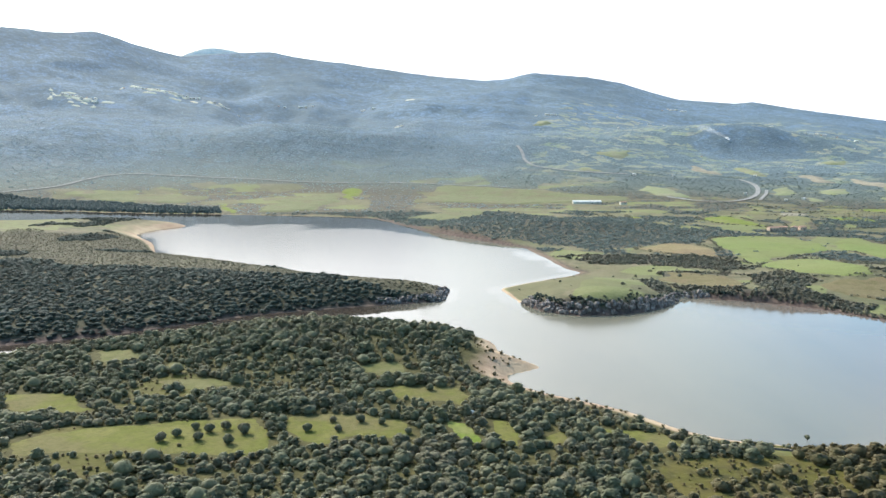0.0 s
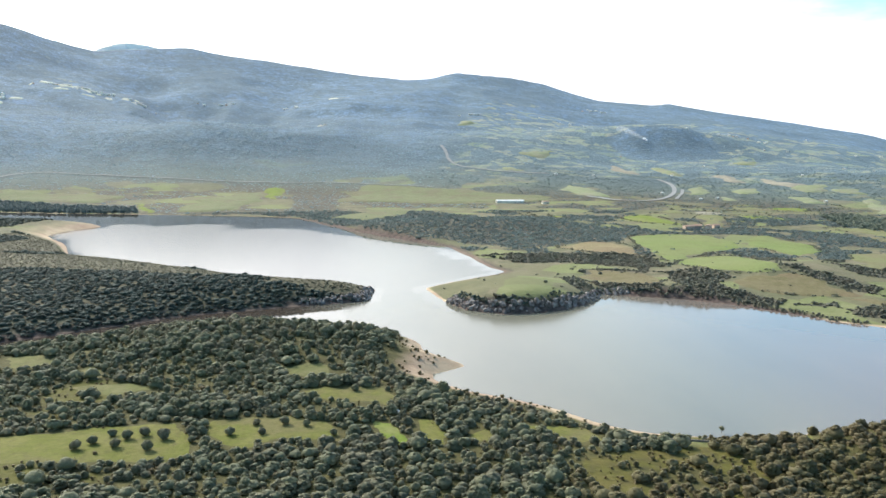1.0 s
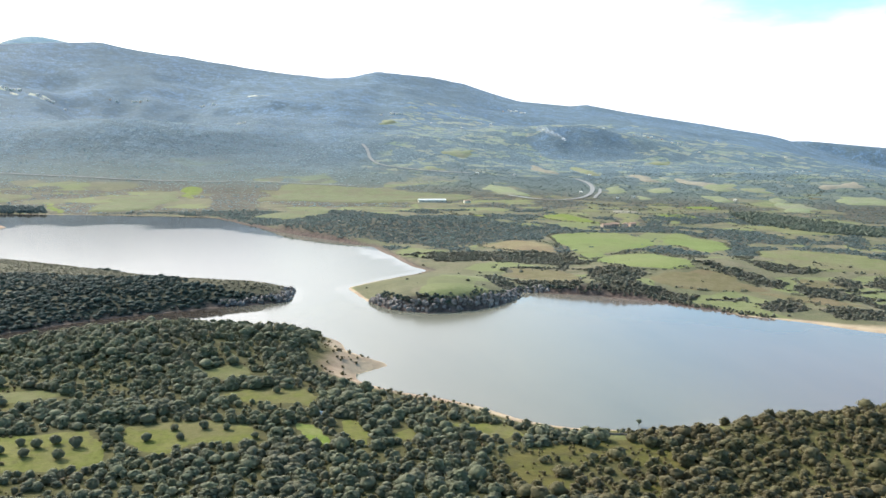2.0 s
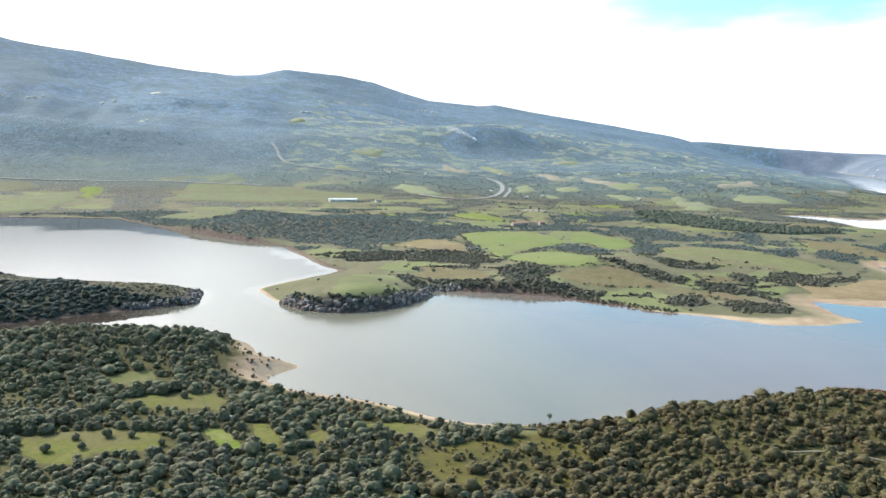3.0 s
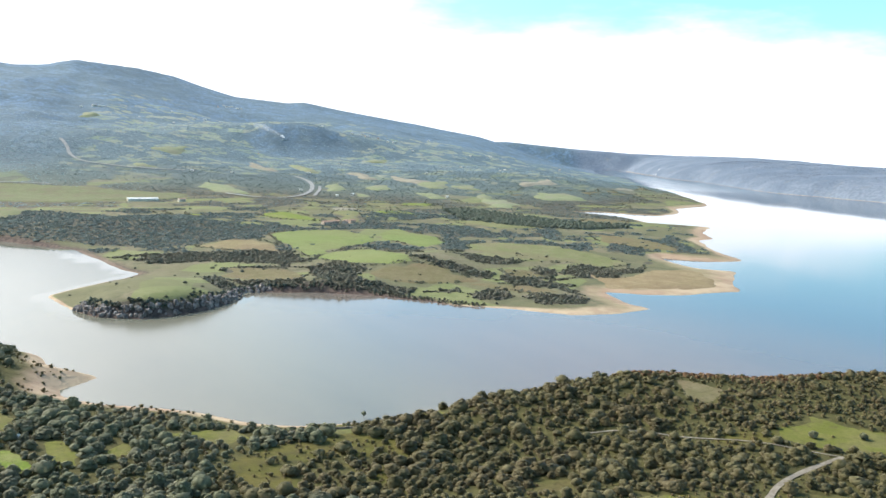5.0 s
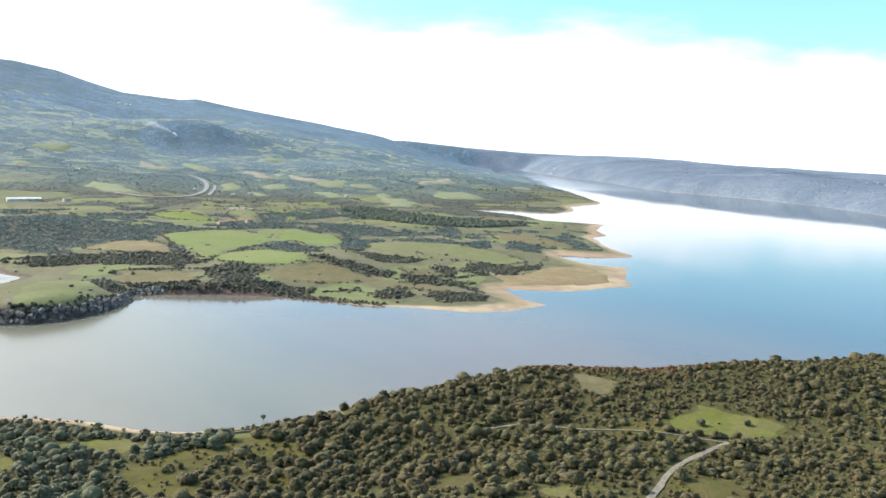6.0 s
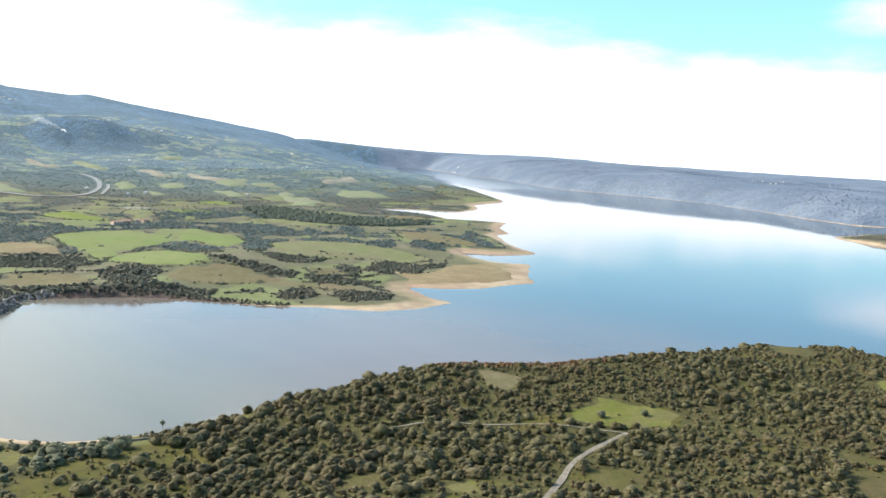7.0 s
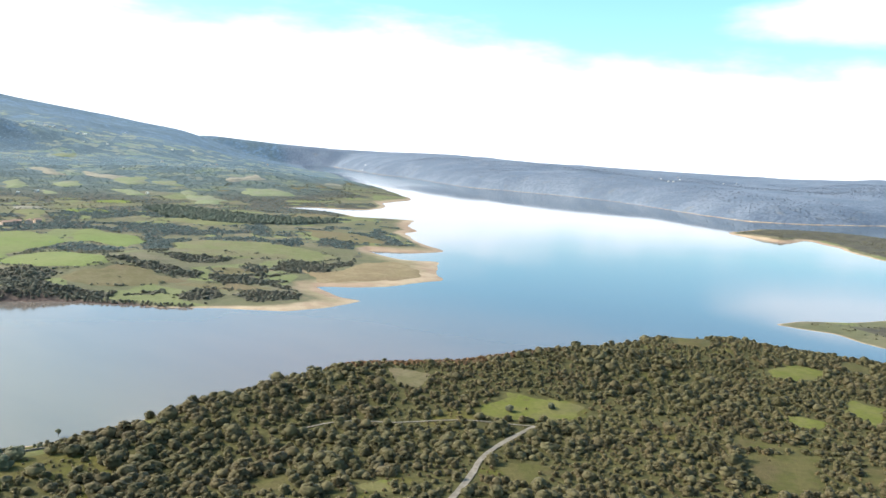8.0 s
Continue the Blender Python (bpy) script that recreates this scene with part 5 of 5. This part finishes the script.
# rust-coloured shrubs by the near shore
x, y = lattice_spots(255, 430, 225, 300, 2.2)
z, shore, _, masks = land(x, y)
keep = (masks["south"] > 2) & (masks["south"] < np.where(x < 340, 32, 20)) & (rng.uniform(0, 1, len(x)) < 0.7 - 0.4 * ease(345, 380, x))
scatter("autumn_shrubs", np.column_stack([x[keep], y[keep], z[keep], rng.uniform(0.9, 1.9, keep.sum()), rng.uniform(0.6, 0.9, keep.sum())]), low, RUST, "rust-brown autumn shrubs along the near shore", "shrubs")


# ---- rocks along the steep shores ----
def boulder():
    v, f = BALLS[2]
    w = v * np.array([1.0, 0.8, 0.9]) * (1 + 0.28 * rng.uniform(-1, 1, (len(v), 1)))
    w = np.sign(w) * np.abs(w) ** 0.8
    return mesh_of("rock", w, f, ROCK, False)


ROCKS = [boulder() for _ in range(6)]
ax, ay = lattice_spots(-60, 190, 500, 620, 2.0)
z, shore, _, masks = land(ax, ay)
edge = (shore > 0.2) & (shore < 6) & (((masks["north"] > 0) & (ay < 560 + 0.25 * (ax - 60)) & (ax > 44)) | ((masks["west"] > 0) & (ax > -45)))
pick = np.flatnonzero(edge)
rng.shuffle(pick)
for n, k in enumerate(pick[:290]):
    ob = new("rock", ROCKS[n % 6])
    s = rng.uniform(0.7, 1.9)
    ob.matrix_basis = pose(ax[k], ay[k], z[k] + 0.1 * s, rng.uniform(-15, 15), rng.uniform(-15, 15), rng.uniform(0, 360)) @ Matrix.Diagonal((s, s, s * rng.uniform(0.9, 1.7), 1))
    tagged(ob, "weathered dark basalt rock on the steep lake shore", "rock", "rocks along the shore")


# ---- buildings ----
def box(bm, x0, x1, y0, y1, z0, z1):
    v = [bm.verts.new(p) for p in ((x0, y0, z0), (x1, y0, z0), (x1, y1, z0), (x0, y1, z0), (x0, y0, z1), (x1, y0, z1), (x1, y1, z1), (x0, y1, z1))]
    for q in ((3, 2, 1, 0), (4, 5, 6, 7), (0, 1, 5, 4), (1, 2, 6, 5), (2, 3, 7, 6), (3, 0, 4, 7)):
        bm.faces.new([v[k] for k in q])


def gable(bm, w, d, z, rise, over=0.4, thick=0.25):
    for s in (1, -1):
        a = [(-w / 2 - over, s * (d / 2 + over), z - 0.1), (w / 2 + over, s * (d / 2 + over), z - 0.1), (w / 2 + over, 0, z + rise), (-w / 2 - over, 0, z + rise)]
        low = [bm.verts.new(p) for p in a]
        high = [bm.verts.new((p[0], p[1], p[2] + thick)) for p in a]
        for q in ((0, 1, 2, 3),):
            bm.faces.new([low[k] for k in q][::-s]), bm.faces.new([high[k] for k in q][::s])
        for k in range(4):
            bm.faces.new((low[k], low[(k + 1) % 4], high[(k + 1) % 4], high[k]))


def house(w, d, h, rise, wall_material, roof_material, label, category, windows=4):
    root = tagged(new("house"), label, category)
    bm = bmesh.new()
    box(bm, -w / 2, w / 2, -d / 2, d / 2, -2.0, h)
    for s in (-1, 1):
        q = [bm.verts.new(p) for p in ((s * w / 2, -d / 2, h), (s * w / 2, d / 2, h), (s * w / 2, 0, h + rise))]
        bm.faces.new(q)
    part("wall", bm, wall_material, root)
    bm = bmesh.new()
    gable(bm, w, d, h, rise)
    part("roof", bm, roof_material, root)
    for k in range(windows):
        bm = bmesh.new()
        x = -w / 2 + (k + 0.5) * w / windows
        box(bm, x - 0.5, x + 0.5, -d / 2 - 0.06, -d / 2 + 0.02, h * 0.35, h * 0.35 + 1.2)
        part("window", bm, DARK_GLASS, root)
    bm = bmesh.new()
    box(bm, w * 0.18 - 0.5, w * 0.18 + 0.5, -d / 2 - 0.05, -d / 2 + 0.02, -0.1, 2.0)
    part("door", bm, BARK, root)
    return root


def stand_at(ob, x, y, turn, sunk=0.0):
    ob.matrix_basis = pose(x, y, float(ground(np.array([x * 1.0]), np.array([y * 1.0]))[0]) - sunk, 0, 0, turn)
    return ob


DARK_GLASS = stone("dark_window", (0.06, 0.07, 0.08), (0.03, 0.035, 0.04))
stand_at(house(46, 11, 3.4, 1.6, PLASTER, SHEET, "long low farm shed with a pale sheet roof", "shed", 4), 236, 1372, 2).name = "shed"
for px, py, turn, w, d in ((382, 962, 8, 12, 7), (396, 968, -20, 9, 6), (408, 966, 60, 14, 7), (420, 972, 12, 8, 6)):
    stand_at(house(w, d, 3.6, 1.5, BRICK_WALL, ROOF_TILE, "small farm building with a red clay tile roof", "farmhouse", 3), px, py, turn)
stand_at(house(10, 7, 3.4, 1.5, PLASTER, ROOF_TILE, "small pale farmhouse beside the long shed", "farmhouse", 3), 290, 1345, 10)
# villages on the mountain side: middle, spread, number
VILLAGES = [(-1140, 2650, 70, 24, 26), (-960, 2950, 85, 26, 30), (-790, 2915, 50, 22, 10), (-520, 3070, 50, 25, 8), (-285, 3165, 35, 20, 5), (-137, 2556, 12, 8, 2),
            (364, 2946, 45, 22, 6), (1080, 3000, 170, 70, 16), (1150, 2500, 70, 60, 7), (992, 3570, 50, 40, 8), (2690, 2800, 40, 30, 3), (2330, 1114, 40, 30, 3), (2708, 1309, 110, 60, 4), (2860, 1124, 90, 50, 4)]
kinds = [house(11, 9, 5.0, 1.2, PLASTER, SHEET, "pale two-storey village house on the hillside", "house", 3), house(13, 9, 5.5, 1.4, PLASTER, SHEET, "long pale village house with a light roof", "house", 4),
         house(9, 8, 5.0, 1.6, BRICK_WALL, ROOF_TILE, "ochre village house with a tile roof", "house", 2)]
for k in kinds:
    tagged(k, group="village houses")
first = set()
n = 0
for vx, vy, sx, sy, count in VILLAGES:
    for _ in range(count):
        px, py, k = vx + rng.normal(0, sx * 0.6), vy + rng.normal(0, sy * 0.6), int(rng.choice([0, 0, 1, 1, 2]))
        zz = float(ground(np.array([px]), np.array([py]))[0])
        m = pose(px, py, zz, 0, 0, rng.uniform(-35, 35)) @ Matrix.Scale(rng.uniform(0.7, 0.95) * (0.6 if vx > 2000 else 1.0), 4)
        if k in first:
            copy_thing(kinds[k], m)
        else:
            first.add(k)
            kinds[k].matrix_basis = m
# farms strewn over the eastern slope
for _ in range(26):
    b, r = radians(rng.uniform(6, 38)), rng.uniform(1500, 3300)
    px, py = math.sin(b) * r, math.cos(b) * r
    zz, shore_by, _, _ = land(np.array([px]), np.array([py]))
    if shore_by[0] < 60:
        continue
    copy_thing(kinds[int(rng.choice([0, 0, 1, 2]))], pose(px, py, float(zz[0]), 0, 0, rng.uniform(-35, 35)) @ Matrix.Scale(rng.uniform(0.5, 0.75), 4))
# pale terraces round the villages
terraces = []
for vx, vy, sx, sy, count in ((-1190, 2640, 75, 60, 12), (-1090, 2625, 50, 60, 8), (-1080, 2990, 60, 60, 8), (-960, 2945, 80, 65, 14), (-820, 2915, 60, 50, 7)):
    terraces += [(vx + rng.normal(0, sx * 0.55), vy + rng.normal(0, sy * 0.6), rng.uniform(20, 48), rng.uniform(14, 30)) for _ in range(count)]
for tx, ty, w, d in terraces + [(-1190, 2625, 34, 16), (-1150, 2640, 40, 14), (-1105, 2655, 30, 16), (-1128, 2690, 46, 14), (-1082, 2620, 24, 12), (-1020, 2925, 38, 20), (-985, 2950, 30, 16),
                     (-940, 2940, 44, 18), (-900, 2925, 36, 14), (-870, 2955, 26, 16), (-800, 2900, 30, 14), (-530, 3060, 26, 12), (-290, 3150, 34, 16), (-135, 3240, 40, 14), (-140, 2550, 20, 12),
                     (360, 2930, 40, 16), (-1310, 2500, 34, 14), (-420, 2960, 22, 12), (130, 2830, 34, 12), (-250, 2700, 22, 10)]:
    q = rng.uniform(-0.25, 0.25, 8)
    verts, faces = drape([(tx - w * (0.5 + q[0]), ty - d * (0.5 + q[1])), (tx + w * (0.5 + q[2]), ty - d * (0.5 + q[3])), (tx + w * (0.5 + q[4]), ty + d * (0.5 + q[5])), (tx - w * (0.5 + q[6]), ty + d * (0.5 + q[7]))], 9.0, 3.0)
    tagged(new("field", mesh_of("field", verts, faces, STUBBLE, True)), "small pale terrace field near the hill village", "field", kind="structure")


# ---- dry-stone walls by the lanes ----
def wall_along(line, height, width):
    p = np.array(line, float)
    fine = []
    for a, b in zip(p[:-1], p[1:]):
        k = max(2, int(np.hypot(*(b - a)) / 1.1))
        fine += [a + (b - a) * q / k for q in range(k)]
    p = np.array(fine + [p[-1]]) + rng.normal(0, 0.06, (len(fine) + 1, 2))
    t = np.gradient(p, axis=0)
    t /= np.linalg.norm(t, axis=1)[:, None] + 1e-9
    side = np.stack([t[:, 1], -t[:, 0]], 1) * width / 2
    base = ground(p[:, 0], p[:, 1])
    top = base + height * (1 + 0.3 * smooth_noise(p[:, 0], p[:, 1], 2.0, 2))
    a = [np.column_stack([p - side, base - 0.3]), np.column_stack([p - side * 0.7, top]), np.column_stack([p + side * 0.7, top]), np.column_stack([p + side, base - 0.3])]
    verts = np.stack(a, 1).reshape(-1, 3)
    k = np.arange(len(p) - 1)[:, None]
    faces = np.concatenate([np.stack([4 * k + c, 4 * k + c + 1, 4 * k + c + 5, 4 * k + c + 4], -1).reshape(-1, 4) for c in (0, 1, 2)])
    return verts, faces


WALLS = [[(95, 283), (108, 284), (120, 281), (132, 279), (146, 277)]]
for line in WALLS:
    verts, faces = wall_along(line, 0.8, 0.6)
    tagged(new("stone_wall", mesh_of("stone_wall", verts, faces, GRAVEL, False)), "low pale dry-stone wall beside the lane", "wall")

# a tall tree alone at the water's edge
root = tagged(new("lone_tree"), "slim tree with a small dark crown alone at the water's edge", "tree")
root.matrix_basis = pose(134.5, 296, float(ground(np.array([134.5]), np.array([296.0]))[0]) - 0.2)
bm = trunk(1.0)
bmesh.ops.scale(bm, vec=(1.0, 1.0, 4.0), verts=bm.verts)
part("trunk", bm, BARK, root)
v, f, t = crown(4, 160, 0.2)
v = v * np.array([1.25, 1.25, 1.1]) + np.array([0, 0, 2.3])
part("crown", mesh_of("crown", v, f, LEAVES, False, tint=t), LEAVES, root)


# a thin plume of smoke over the knoll
root = tagged(new("smoke_plume"), "thin white plume of smoke drifting from a wooded knoll", "smoke")
root.matrix_basis = pose(792, 2338, float(ground(np.array([792.0]), np.array([2338.0]))[0]))
for k in range(6):
    v, f = BALLS[3]
    size = 2.4 + 0.9 * k + 0.2 * k * k
    w = v * size * (1 + 0.3 * np.array([[noise.noise(Vector(q) * 1.7 + Vector((k * 3.1, 0, 0)))] for q in v])) * np.array([1.5, 1.0, 0.7])
    w = w + np.array([-3.0 * k - 2.0 * k * k, 3.0 * k, 5.0 + 3.6 * k + 0.5 * k * k])
    part("puff", mesh_of("puff", w, f, SMOKE if k < 2 else THIN_SMOKE, True), SMOKE, root)

# a small boat on the open lake
root = tagged(new("boat"), "small dark rowing boat on the open lake", "boat")
root.matrix_basis = pose(820, 686, 0.0, 0, 0, 40)
bm = bmesh.new()
ribs = []
for t in np.linspace(0, 1, 9):
    half = 0.85 * math.sin(math.pi * min(1.0, 0.18 + 0.82 * t) ** 0.8) ** 0.7 if t < 1 else 0.02
    ribs.append([bm.verts.new((4.4 * (t - 0.5), side * half, z)) for side, z in ((-1.0, 0.55), (-0.75, 0.05), (0.0, -0.12), (0.75, 0.05), (1.0, 0.55))])
for a, b in zip(ribs[:-1], ribs[1:]):
    for k in range(4):
        bm.faces.new((a[k], b[k], b[k + 1], a[k + 1]))
part("hull", bm, BARK, root)
for bx in (-0.9, 0.5):
    bm = bmesh.new()
    box(bm, bx - 0.14, bx + 0.14, -0.72, 0.72, 0.34, 0.4)
    part("bench", bm, PLASTER, root)

# a white water tank in the pasture and pale blocks by the shore
root = tagged(new("water_tank"), "small white water tank at a pasture's edge", "tank")
root.matrix_basis = pose(11.3, 305, float(ground(np.array([11.3]), np.array([305.0]))[0]))
bm = bmesh.new()
bmesh.ops.create_cone(bm, cap_ends=True, segments=20, radius1=0.75, radius2=0.72, depth=1.5, matrix=Matrix.Translation((0, 0, 0.75)))
part("body", bm, SHEET, root)
bm = bmesh.new()
bmesh.ops.create_cone(bm, cap_ends=True, segments=20, radius1=0.8, radius2=0.25, depth=0.3, matrix=Matrix.Translation((0, 0, 1.65)))
part("lid", bm, SHEET, root)
for px, py in ((213.3, 300.5), (276.5, 297.5)):
    ob = new("pale_boulder", boulder())
    ob.data.materials[0] = GRAVEL
    ob.matrix_basis = pose(px, py, float(ground(np.array([px]), np.array([py]))[0]) + 0.5, 0, 0, 30) @ Matrix.Diagonal((0.7, 0.6, 0.7, 1))
    tagged(ob, "pale boulder among the shrubs near the water", "rock")


# bare poplars in a row on the plain
def poplar():
    root = tagged(new("bare_poplar"), "leafless pale poplar standing in a row", "tree", "row of bare poplars")
    bm = bmesh.new()
    stalks = [((0, 0, 0), (0.1, 0.0, 11.0), 0.2, 0.03)]
    for k in range(14):
        z0, a = 1.8 + 0.6 * k, k * 2.4
        stalks.append(((0, 0, z0), (0.9 * math.cos(a), 0.9 * math.sin(a), z0 + 2.6), 0.06, 0.02))
    for a, b, r0, r1 in stalks:
        low = [bm.verts.new((a[0] + r0 * math.cos(q), a[1] + r0 * math.sin(q), a[2])) for q in (0, 2.1, 4.2)]
        high = [bm.verts.new((b[0] + r1 * math.cos(q), b[1] + r1 * math.sin(q), b[2])) for q in (0, 2.1, 4.2)]
        for q in range(3):
            bm.faces.new((low[q], low[(q + 1) % 3], high[(q + 1) % 3], high[q]))
    part("trunk", bm, GRAVEL, root)
    return root


first_poplar = poplar()
for k, (px, py) in enumerate(((530, 1099), (540, 1110), (550, 1106), (556, 1093), (572, 1104), (566, 1083), (580, 1075), (592, 1080), (600, 1083))):
    m = pose(px, py, float(ground(np.array([px * 1.0]), np.array([py * 1.0]))[0]) - 0.2, 0, 0, 40 * k)
    if k:
        copy_thing(first_poplar, m)
    else:
        first_poplar.matrix_basis = m


# ---- a hill far behind the crest ----
ax, ay = np.meshgrid(np.linspace(-620, 620, 61), np.linspace(-150, 150, 17))
h = np.maximum(0, (588 - 47 * (np.abs(ax - 10) / 170) ** 1.8 * np.where(ax < 10, 1.0, 0.6)) * np.exp(-((ay / 150) ** 2)) + fbm(ax, ay, 120, 4, 5) * 5)
az0 = radians(-15.2)
px, py = math.sin(az0) * 4640, math.cos(az0) * 4640
hx, hy = px + ax * math.cos(az0) + ay * math.sin(az0), py - ax * math.sin(az0) + ay * math.cos(az0)
k = np.arange(17 * 61).reshape(17, 61)
faces = np.stack([k[:-1, :-1], k[:-1, 1:], k[1:, 1:], k[1:, :-1]], -1).reshape(-1, 4)
me = mesh_of("backdrop_hill", np.stack([hx, hy, h], -1).reshape(-1, 3), faces, HAZED_FAR_HILL, True)
tagged(new("backdrop_hill", me), "hill far behind the mountain crest, painted pale for haze", "hill", kind="structure")
